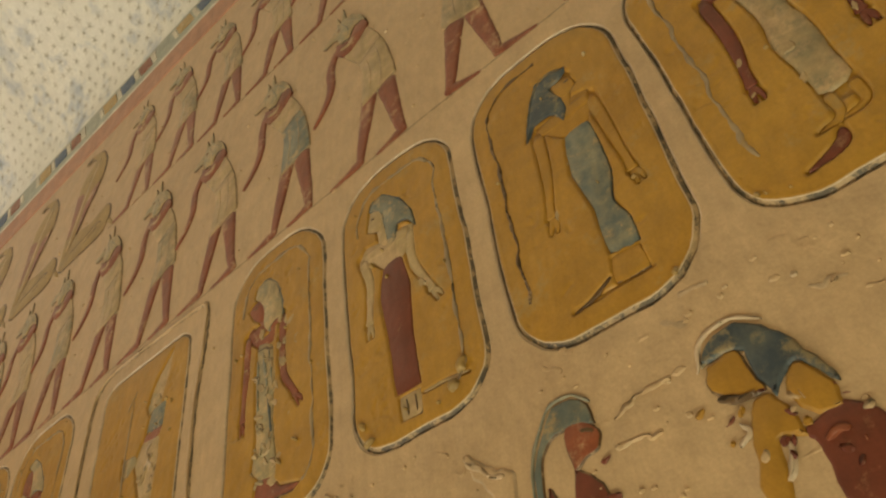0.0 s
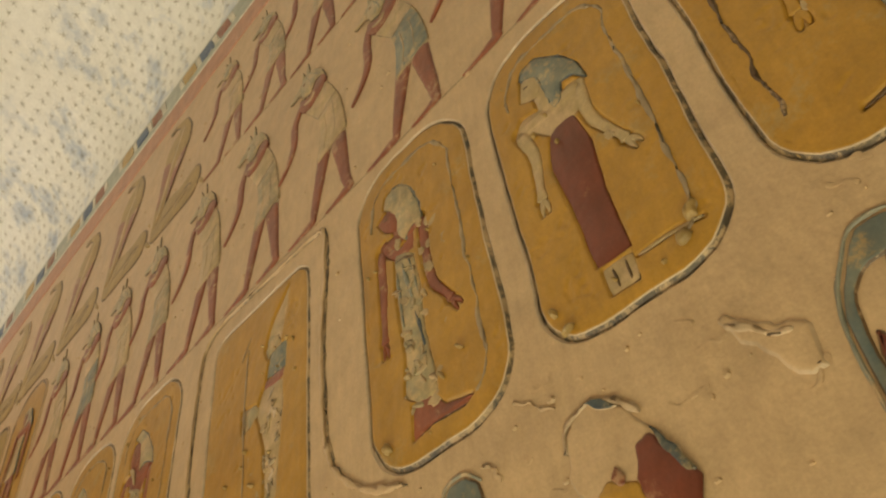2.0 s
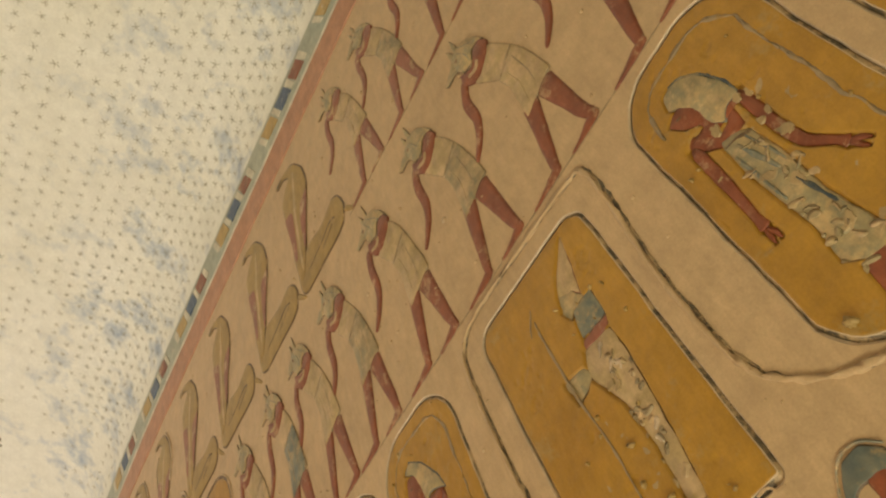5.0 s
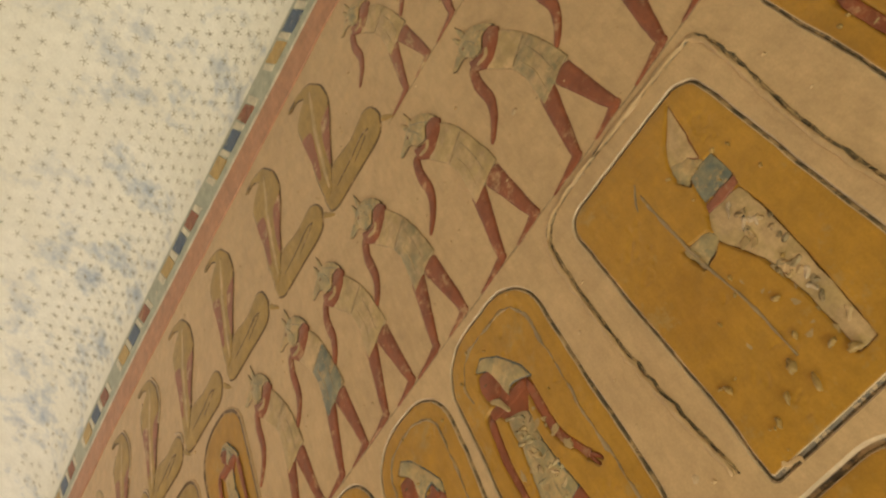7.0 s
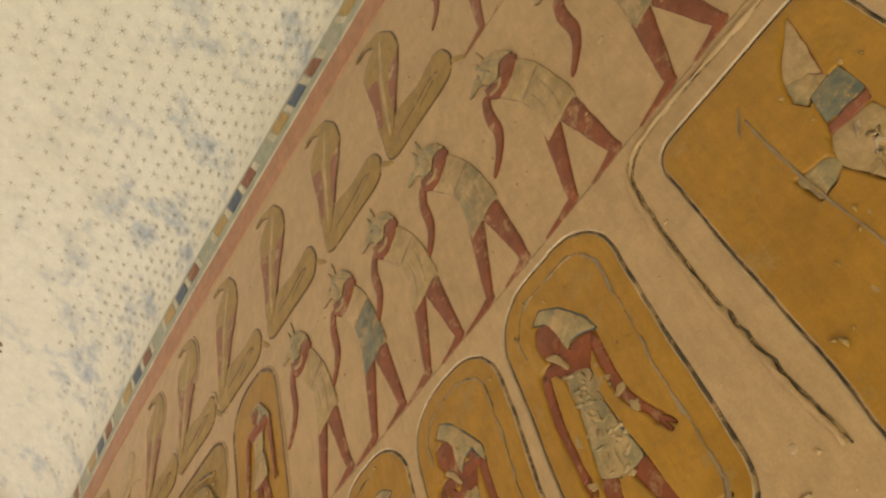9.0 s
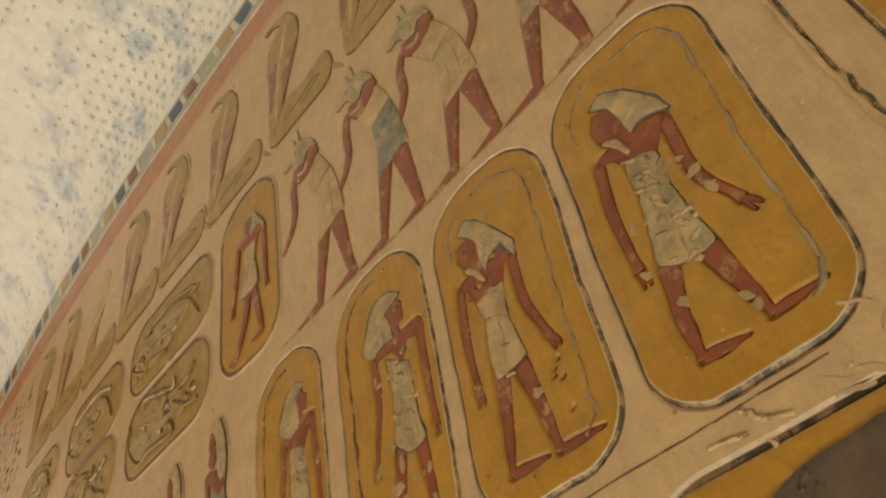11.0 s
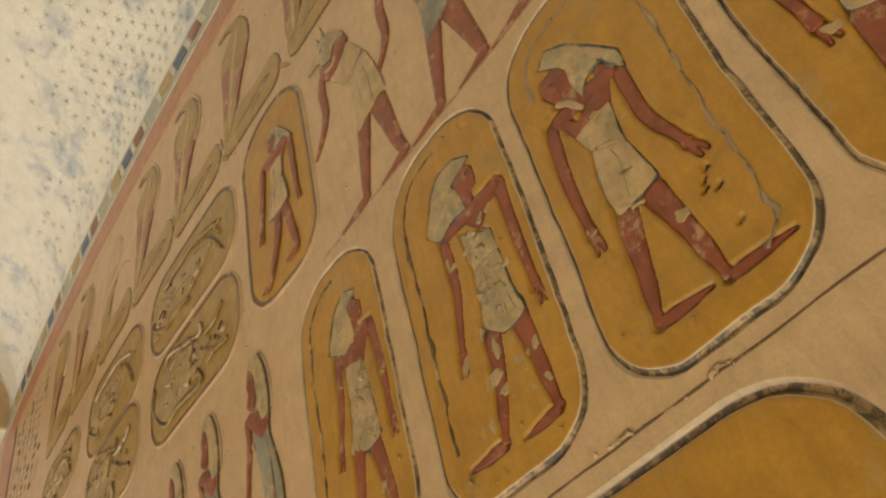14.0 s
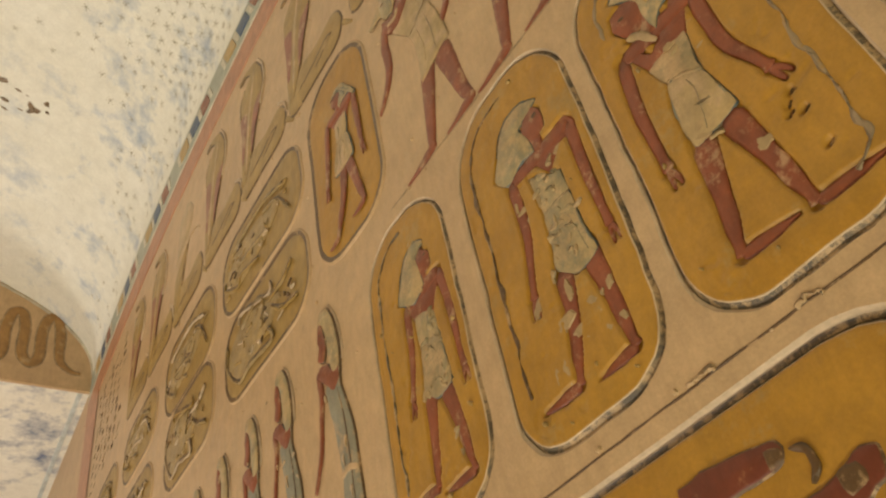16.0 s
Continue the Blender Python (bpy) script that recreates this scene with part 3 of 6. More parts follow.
def cobra(y0, z0, s=1.0, damaged=False, seed=0):
    r = random.Random(seed)
    k = mirror(1, y0, z0, s)
    v = lambda a: r.uniform(-a, a)
    bm = bmesh.new()
    q = lambda *p: [(y0 + s * a, z0 + s * b) for a, b in p]
    lift_tail = v(0.006)
    patch(bm, q((-0.050, 0.062), (-0.083, 0.108), (-0.166, 0.094), (-0.236, 0.106 + lift_tail), (-0.268, 0.084 + lift_tail), (-0.281, 0.039), (-0.263, -0.005), (-0.230, -0.018), (-0.150, -0.018), (-0.050, -0.020), (-0.016, 0.000), (-0.012, 0.060)), 0, 1, 0.0024, 0.0002, 0.0052)
    limb(bm, k((-0.276, 0.022, 0.016), (-0.296, -0.002, 0.012), (-0.312, -0.020, 0.005)), 0, 0.0016)
    limb(bm, k((-0.232, 0.046, 0.005), (-0.203, 0.055, 0.006), (-0.147, 0.043, 0.006), (-0.070, 0.034, 0.005)), 1, 0.0008, 0.0022)
    limb(bm, k((-0.232, 0.046, 0.004), (-0.205, 0.036, 0.005), (-0.150, 0.020, 0.004)), 1, 0.0008, 0.0022)
    coil = part("cobra_relief", bm, [pale_ochre, umber, pale_red, cream, bare])
    bm = bmesh.new()
    if damaged:
        patch(bm, q((-0.135, 0.239), (-0.103, 0.171), (-0.080, 0.080), (-0.045, 0.030), (-0.018, 0.060), (-0.014, 0.160), (-0.060, 0.215)), 0, 1, 0.0024, 0.0006, 0.0030, 0.003)
        patch(bm, q((-0.020, 0.220), (-0.070, 0.240), (-0.140, 0.270), (-0.170, 0.360), (-0.110, 0.430), (-0.040, 0.400), (-0.030, 0.300)), 3, 4, 0.0034, 0.0002, 0.003, 0.004)
    else:
        patch(bm, q((-0.004, 0.458), (-0.016, 0.468), (-0.052, 0.470), (-0.100, 0.453), (-0.124, 0.434), (-0.158, 0.372), (-0.163, 0.298), (-0.135, 0.239), (-0.103, 0.171), (-0.082, 0.105), (-0.050, 0.040),
                    (-0.018, 0.040), (-0.011, 0.121), (-0.017, 0.202), (-0.014, 0.291), (-0.013, 0.362), (-0.044, 0.398), (-0.078, 0.418), (-0.050, 0.443), (-0.018, 0.446)), 0, 1, 0.0028, 0.0006, 0.0052)
        patch(bm, q((-0.016, 0.300), (-0.060, 0.284), (-0.052, 0.200), (-0.036, 0.120), (-0.020, 0.120), (-0.020, 0.202)), 2, None, 0.0005, 0.0031, 0.002)
        patch(bm, q((-0.150, 0.276), (-0.104, 0.262), (-0.084, 0.200), (-0.076, 0.120), (-0.086, 0.118), (-0.108, 0.176), (-0.136, 0.232)), 2, None, 0.0005, 0.0031, 0.002)
        limb(bm, k((-0.112, 0.405, 0.010), (-0.090, 0.320, 0.016), (-0.074, 0.258, 0.016), (-0.046, 0.060, 0.012)), 3, 0.0007, 0.0034)
        limb(bm, k((-0.012, 0.458, 0.012), (-0.048, 0.456, 0.012)), 1, 0.0006, 0.0030)
    # pale strips on the farther cobras: relief glints drawn in as colour
    if seed > 3 and not damaged:
        limb(bm, k((-0.128, 0.440, 0.004), (-0.164, 0.372, 0.006), (-0.169, 0.298, 0.006), (-0.141, 0.236, 0.004)), 4, 0.0044, 0.0, wobble=0.003)
        limb(bm, k((-0.016, 0.290, 0.003), (-0.008, 0.362, 0.005), (-0.040, 0.403, 0.004)), 4, 0.0040, 0.0, wobble=0.003)
        limb(bm, k((-0.240, 0.112, 0.004), (-0.274, 0.086, 0.006), (-0.287, 0.039, 0.004)), 4, 0.0044, 0.0, wobble=0.003)
    part("hood", bm, [pale_ochre, umber, pale_red, cream, bare], coil)
    return tagged(coil, "damaged yellow cobra relief with lost hood" if damaged else "rearing yellow cobra with dark outline, low painted relief", "wall relief", "row of rearing cobras")


for i, y in enumerate((0.335, 0.622, 0.930, 1.228, 1.510, 1.780, 2.050, 2.310, 2.560)):
    cobra(y, 3.052, 1.0 if i < 6 else 0.96, i == 6, i)


# ---- ovals with standing figures ----
def carved_grid(bm, o, inset, carve, mat=0, cell=0.0021):
    """The surface inside an oval: gently uneven, pitted, and cut down within the figure's outline. carve: centre lines of (y, z, width)."""
    y0, y1, z0, z1, rt, rb, lean = o
    zm = (z0 + z1) / 2
    ny, nz = int((y1 - y0 + 0.05) / cell), int((z1 - z0) / cell)
    yy, zz = np.meshgrid(y0 - 0.025 + cell * np.arange(ny), z0 + cell * np.arange(nz), indexing="ij")
    ly = yy - lean * (zz - zm)
    cy, hy, hz = (y0 + y1) / 2, (y1 - y0) / 2, (z1 - z0) / 2
    rad = np.where(zz > zm, rt, rb)
    qy, qz = np.abs(ly - cy) - hy + rad, np.abs(zz - zm) - hz + rad
    sd = np.hypot(np.maximum(qy, 0), np.maximum(qz, 0)) + np.minimum(np.maximum(qy, qz), 0) - rad
    inside = sd < -inset
    edge = np.clip((-inset - sd) / 0.012, 0, 1)
    gap = np.full(yy.shape, 1.0)
    for line in carve:
        if line[0] is None:
            ring = np.array(line[1:])
            within = np.zeros(yy.shape, bool)
            away = np.full(yy.shape, 1.0)
            for a, b in zip(ring, np.roll(ring, -1, axis=0)):
                d = b - a
                t = np.clip(((yy - a[0]) * d[0] + (zz - a[1]) * d[1]) / max(1e-9, d @ d), 0, 1)
                away = np.minimum(away, np.hypot(yy - a[0] - t * d[0], zz - a[1] - t * d[1]))
                over = (zz < a[1]) != (zz < b[1])
                within ^= over & (yy < a[0] + d[0] * (zz - a[1]) / (d[1] if abs(d[1]) > 1e-9 else 1e-9))
            gap = np.minimum(gap, np.where(within, -away, away))
            continue
        pts = np.array(smooth_line(line, 5))
        for a, b in zip(pts, pts[1:]):
            d = b[:2] - a[:2]
            t = np.clip(((yy - a[0]) * d[0] + (zz - a[1]) * d[1]) / max(1e-9, d @ d), 0, 1)
            away = np.hypot(yy - a[0] - t * d[0], zz - a[1] - t * d[1]) - (a[2] + t * (b[2] - a[2])) / 2
            gap = np.minimum(gap, away)
    cut = np.clip((0.0022 - gap) / 0.0024, 0, 1)
    high = 0.00025 + 0.00075 * edge - 0.0054 * cut * cut * (3 - 2 * cut)
    index = {}
    for i, k in zip(*np.nonzero(inside)):
        y, z = float(yy[i, k]), float(zz[i, k])
        soft = 0.0007 * noise.noise((y * 14, z * 14, 0.7)) + 0.0004 * noise.noise((y * 70, z * 70, 2.7))
        loss = noise.noise((y * 26, z * 26, 5.5)) + 0.5 * noise.noise((y * 90, z * 90, 9.5))
        index[i, k] = bm.verts.new(on_wall(y, z, float(high[i, k]) + float(edge[i, k]) * (soft - 0.0011 * min(1.0, max(0.0, (loss - 0.52) * 9)))))
    for (i, k), v in list(index.items()):
        ring = [v, index.get((i + 1, k)), index.get((i + 1, k + 1)), index.get((i, k + 1))]
        if None not in ring:
            bm.faces.new(ring).material_index = mat


def oval_panel(o, label, outline=None, tone=ochre, deep=0.0040, groove=0.0072, group="yellow ovals in a row", carve=()):
    """A yellow field within a carved groove whose floor keeps worn black paint."""
    rag = 0.0021
    bm = bmesh.new()
    wall_at = lambda pts, h: [on_wall(y, z, h) for y, z in pts]
    g = groove
    core = (o[0] + 0.62 * g, o[1] - 0.5 * g, o[2] + 0.95 * g, o[3] - 0.5 * g, o[4] - 0.6 * g, o[5] - 0.7 * g, o[6])
    line = None
    if outline:
        which, inset, first, last = outline
        path = rounded(o, inset, 0.002)[first:last]
        line = [(y + 0.007 * noise.noise((y * 30, z * 30, 2.0)), z, 0.0038 + 0.0060 * abs(noise.noise((z * 60, y * 60, 0.5)))) for y, z in path]
    loops(bm, [wall_at(rounded(core, -0.001, rag), -deep - 0.001), wall_at(rounded(core, 0.0, rag), -deep), wall_at(rounded(core, 0.0034, rag), -0.0010), wall_at(rounded(core, 0.0046, rag), 0.0002),
               wall_at(rounded(core, 0.012, 0.0), 0.0002), wall_at(rounded(core, 0.018, 0.0), -0.006)], [1, 1, 2, 0, 0])
    carved_grid(bm, core, 0.0075, list(carve))
    field = tagged(part("oval_panel", bm, [tone, black, bare]), label, "wall relief", group)
    bm = bmesh.new()
    loops(bm, [wall_at(rounded(o, 0.0, rag), 0.0), wall_at(rounded(o, 0.0010, rag), -0.0010), wall_at(rounded(o, 0.0032, rag), -deep), wall_at(rounded(core, -0.0012, rag), -deep)], [0, 0, 1])
    part("groove", bm, [bare, black], field, "carved groove with worn black paint")
    if line:
        bm = bmesh.new()
        limb(bm, [(y, z, w if noise.noise((y * 34, z * 34, 4.0)) > -0.15 else 0.001) for y, z, w in line], 0, 0.0014, 0.0006, wobble=0.004, n=3)
        part("serpent_line", bm, which, field)
    return field


def pose_of(p, dress=False, extra=()):
    """The limbs of a standing figure as (material, height, lift, line); p names its joints in wall metres: head, face, sides, feet."""
    out = []
    g = lambda n: p[n]

    def way(mat, h, lift, *pts):
        out.append((mat, h * 0.5, -0.0030 + lift * 0.5, [(*q, w * 0.82) for q, w in pts]))

    def mid(a, c, t=0.5):
        return (a[0] + (c[0] - a[0]) * t, a[1] + (c[1] - a[1]) * t)

    hips = g("hips")
    chest = mid(g("sh_f"), g("sh_b"))
    span = abs(g("sh_f")[0] - g("sh_b")[0])
    way(0, 0.004, 0.0, (g("sh_b"), 0.022), (g("el_b"), 0.020), (mid(g("el_b"), g("ha_b"), 0.75), 0.014), (g("ha_b"), 0.020))
    if dress and "robe" not in p:
        hem = g("hem")
        way(3, 0.005, 0.0004, (chest, span * 0.55), (mid(chest, hips, 0.6), span * 0.40), (hips, 0.054), (mid(hips, hem, 0.55), 0.046), (hem, 0.044))
        way(4, 0.0035, 0.0, ((hem[0] - 0.013, hem[1]), 0.016), ((hem[0] - 0.013, hem[1] - 0.032), 0.013), ((hem[0] + 0.012, hem[1] - 0.040), 0.006))
        way(4, 0.0035, 0.0002, ((hem[0] + 0.012, hem[1]), 0.016), ((hem[0] + 0.012, hem[1] - 0.032), 0.013), ((hem[0] + 0.036, hem[1] - 0.040), 0.006))
    elif not dress:
        for n, up in (("b", 0.0), ("f", 0.0006)):
            kn, he, to = g("kn_" + n), g("he_" + n), g("to_" + n)
            way(0, 0.0042, up, (p.get("th_" + n) or mid(hips, kn, 0.2), 0.038), (kn, 0.025), (mid(kn, he, 0.5), 0.022), (mid(kn, he, 0.85), 0.014), (he, 0.018))
            way(0, 0.0038, up + 0.0001, (he, 0.015), (mid(he, to, 0.4), 0.016), (to, 0.004))
    way(0, 0.0046, 0.0014, (g("sh_f"), 0.022), (g("el_f"), 0.020), (mid(g("el_f"), g("ha_f"), 0.75), 0.014), (g("ha_f"), 0.020))
    way(0, 0.0034, 0.0012, (g("sh_f"), 0.022), (chest, 0.030), (g("sh_b"), 0.022))
    # neck, collar, fingers
    crown, face = g("crown"), g("face")
    way(0, 0.0036, 0.0012, (mid(face, crown, 0.5), 0.026), (chest, 0.030))
    for hand, elbow, up in ((g("ha_f"), g("el_f"), 0.0018), (g("ha_b"), g("el_b"), 0.0004)):
        dy, dz = hand[0] - elbow[0], hand[1] - elbow[1]
        far = max(1e-6, (dy * dy + dz * dz) ** 0.5)
        dy, dz = dy / far, dz / far
        for turn in (-0.5, 0.15):
            way(0, 0.0032, up, (hand, 0.010), ((hand[0] + 0.012 * (dy - turn * dz), hand[1] + 0.012 * (dz + turn * dy)), 0.008), ((hand[0] + 0.024 * (dy - 0.6 * turn * dz), hand[1] + 0.024 * (dz + 0.6 * turn * dy)), 0.004))
    for mat, h, lift, *pts in extra:
        way(mat, h, lift, *pts)
    return out


FLAT_WIG = ((0.049, -0.017), (0.030, 0.004), (-0.005, -0.001), (-0.034, -0.045), (-0.060, -0.088), (-0.050, -0.099), (-0.031, -0.070), (-0.003, -0.072), (0.012, -0.082), (0.019, -0.060), (0.006, -0.032), (0.016, -0.016), (0.040, -0.012))
FLAT_FACE = ((0.046, -0.010), (0.052, -0.024), (0.046, -0.048), (0.032, -0.056), (0.018, -0.060), (0.002, -0.034), (0.014, -0.014))
LONG_WIG = ((0.026, -0.022), (0.022, -0.004), (-0.002, 0.014), (-0.038, 0.002), (-0.063, -0.050), (-0.061, -0.085), (-0.015, -0.104), (-0.004, -0.102), (-0.006, -0.062), (-0.001, -0.030), (0.008, -0.020))
LONG_FACE = ((0.003, -0.018), (0.026, -0.018), (0.034, -0.030), (0.029, -0.050), (0.020, -0.058), (-0.004, -0.062), (-0.006, -0.034))


def shapes_of(p, dress=False, lift=0.0):
    """Filled parts of a figure: face, wig, chest, torso, kilt as (material, edge material, height, lift, outline)."""
    crown, turn = p["crown"], 1 if p["face"][0] > p["crown"][0] else -1
    chest = ((p["sh_f"][0] + p["sh_b"][0]) / 2, (p["sh_f"][1] + p["sh_b"][1]) / 2)
    s = min(1.15, max(0.8, (crown[1] - chest[1]) / 0.084))
    back = turn * (p["sh_f"][0] - p["sh_b"][0]) < 0
    local = lambda pts: [(crown[0] + turn * s * a, crown[1] + s * b) for a, b in pts]
    ax, az = p["hem"][0] - chest[0], p["hem"][1] - chest[1]
    row = lambda t, w: ((chest[0] + ax * t + w, chest[1] + az * t), (chest[0] + ax * t - w, chest[1] + az * t))
    out = []
    if "chest" in p:
        out.append((p.get("chest_paint", 0), None, 0.0026, 0.0008, p["chest"]))
    for key, mat, edge, h, up in (("robe", 3, p.get("robe_edge"), 0.0034, 0.0010), ("feet", p.get("feet_paint", 4), 6, 0.0030, 0.0010), ("torso", p.get("torso_paint", 2), 7, 0.0030, 0.0012), ("kilt", p.get("kilt_paint", 2), 7, 0.0034, 0.0016)):
        if key in p:
            out.append((mat, edge, h, up, p[key]))
    if not dress and "torso" not in p:
        (a, b), (c, d), (e, f), (g, h) = row(0.18, 0.023), row(0.54, 0.019), row(0.80, 0.031), row(1.0, 0.034)
        out.append((0, None, 0.0022, 0.0002, [(p["sh_f"][0], p["sh_f"][1] + 0.008), (chest[0], chest[1] + 0.012), (p["sh_b"][0], p["sh_b"][1] + 0.008), (b[0] - 0.004, b[1]), (d[0], d[1] + 0.02), (c[0], c[1] + 0.02), (a[0] + 0.004, a[1])]))
        out.append((2, 7, 0.0030, 0.0010, [a, ((a[0] + b[0]) / 2, a[1] + 0.005), b, d, c]))
        out.append((2, 7, 0.0034, 0.0014, [c, d, f, (h[0], h[1] - 0.002), ((g[0] + h[0]) / 2, g[1] - 0.009), (g[0] + 0.004, g[1] - 0.004), e]))
        # coloured sides of the kilt
        out.append((8, None, 0.0006, 0.0046, [(c[0] - 0.002, c[1] - 0.002), (c[0] - 0.008, c[1] - 0.006), (e[0] - 0.012, e[1]), (g[0] - 0.008, g[1] + 0.006), (g[0] + 0.001, g[1] + 0.002), (e[0] - 0.001, e[1])]))
        out.append((8, None, 0.0006, 0.0046, [(d[0] + 0.001, d[1] - 0.004), (d[0] + 0.005, d[1] - 0.008), (f[0] + 0.009, f[1] - 0.004), (h[0] + 0.010, h[1] + 0.010), (h[0] + 0.002, h[1] + 0.006), (f[0] + 0.002, f[1])]))
    neck = (p["face"][0] - turn * 0.022, p["face"][1] - 0.034)
    if not lift and "chest" not in p:
        out.append((5, None, 0.0026, 0.0012, [(neck[0] + 0.016, max(neck[1] + 0.008, chest[1] + 0.022)), (neck[0] - 0.016, max(neck[1] + 0.008, chest[1] + 0.022)), (chest[0] - 0.026, chest[1] + 0.002), (chest[0], chest[1] - 0.010), (chest[0] + 0.026, chest[1] + 0.004)]))
    out.append((0, 6, 0.0030, 0.0016, p.get("cheek") or local(LONG_FACE if back else FLAT_FACE)))
    out.append((1, 7, 0.0036, 0.0018, p.get("hair") or local(LONG_WIG if back else FLAT_WIG)))
    return [(m, e, h, -0.0046 + up + lift, pts) for m, e, h, up, pts in out]


def strokes_of(p, dress=False):
    """Drawn lines on a figure: wig strands, eye, belt and folds as (material, lift, line)."""
    crown, turn = p["crown"], 1 if p["face"][0] > p["crown"][0] else -1
    chest = ((p["sh_f"][0] + p["sh_b"][0]) / 2, (p["sh_f"][1] + p["sh_b"][1]) / 2)
    s = min(1.15, max(0.8, (crown[1] - chest[1]) / 0.084))
    back = turn * (p["sh_f"][0] - p["sh_b"][0]) < 0
    local = lambda *pts: [(crown[0] + turn * s * a, crown[1] + s * b, w) for a, b, w in pts]
    out = []
    if "hair" not in p:
        strands = (((0.012, -0.002), (-0.030, -0.016), (-0.052, -0.072)), ((0.002, -0.014), (-0.022, -0.034), (-0.036, -0.092)), ((-0.004, -0.024), (-0.012, -0.050), (-0.018, -0.098))) if back else \
            (((0.032, -0.004), (0.000, -0.018), (-0.036, -0.062)), ((0.018, -0.012), (-0.006, -0.036), (-0.020, -0.064)), ((0.002, -0.040), (0.006, -0.056), (0.010, -0.074)))
        out += [(9, 0.0004, local(*[(a, b, 0.0016) for a, b in line])) for line in strands]
        eye = ((0.012, -0.028, 0.003), (0.022, -0.030, 0.003)) if back else ((0.030, -0.022, 0.003), (0.040, -0.023, 0.003))
        out.append((6, -0.0004, local(*eye)))
    elif "cheek" in p:
        a, b = (sum(c[i] for c in p["cheek"]) / len(p["cheek"]) for i in (0, 1))
        out.append((6, -0.0002, [(a + turn * 0.002, b + 0.008, 0.003), (a + turn * 0.010, b + 0.009, 0.0035)]))
        out.append((7, 0.0, [(a, b, w) for (a, b), w in zip(p["hair"][:5], (0.0015, 0.0036, 0.0044, 0.0036, 0.0015))]))
        tip = min(p["hair"], key=lambda c: c[1])
        for t in (0.3, 0.6):
            a, b = p["hair"][1][0] * (1 - t) + p["hair"][3][0] * t, p["hair"][1][1] * (1 - t) + p["hair"][3][1] * t
            out.append((9, 0.0002, [(a, b - 0.008, 0.001), ((a + tip[0]) / 2, (b + tip[1]) / 2, 0.0024), (tip[0] + 0.2 * (a - tip[0]), tip[1] + 0.012, 0.001)]))
    if not dress and "kilt" in p:
        y, z = p["kilt"][0]
        u, w = p["kilt"][1]
        out.append((8, -0.0002, [(y, z, 0.002), ((y + u) / 2, (z + w) / 2 + 0.002, 0.004), (u, w, 0.002)]))
        for path in ([p["kilt"][j] for j in (0, -1, -2)], p["kilt"][1:4]):
            cy = sum(c[0] for c in p["kilt"]) / len(p["kilt"])
            out.append((9, -0.0002, [(a + (0.004 if a < cy else -0.004), b, w) for (a, b), w in zip(path, (0.003, 0.007, 0.004))]))
        m = len(p["kilt"]) // 2
        out.append((8, -0.0001, [((y + u) / 2, (z + w) / 2 - 0.006, 0.001), ((y + u + p["kilt"][m][0]) / 3, (z + w + p["kilt"][m][1]) / 3, 0.003), (p["kilt"][m][0] + 0.012, p["kilt"][m][1] + 0.008, 0.001)]))
    elif not dress and "torso" not in p:
        ax, az = p["hem"][0] - chest[0], p["hem"][1] - chest[1]
        spot = lambda t, w, wide: (chest[0] + ax * t + w, chest[1] + az * t, wide)
        out.append((8, -0.0002, [spot(0.53, 0.019, 0.003), spot(0.55, 0.0, 0.003), spot(0.53, -0.019, 0.003)]))
        out.append((8, -0.0001, [spot(0.62, 0.006, 0.001), spot(0.80, 0.010, 0.0030), spot(0.98, 0.008, 0.001)]))
        out.append((5, 0.0001, [spot(0.60, -0.004, 0.002), spot(0.78, -0.006, 0.006), spot(0.95, -0.004, 0.003)]))
        out.append((8, -0.0008, [spot(0.26, 0.012, 0.003), spot(0.36, 0.008, 0.005), spot(0.48, 0.010, 0.003)]))
    return out


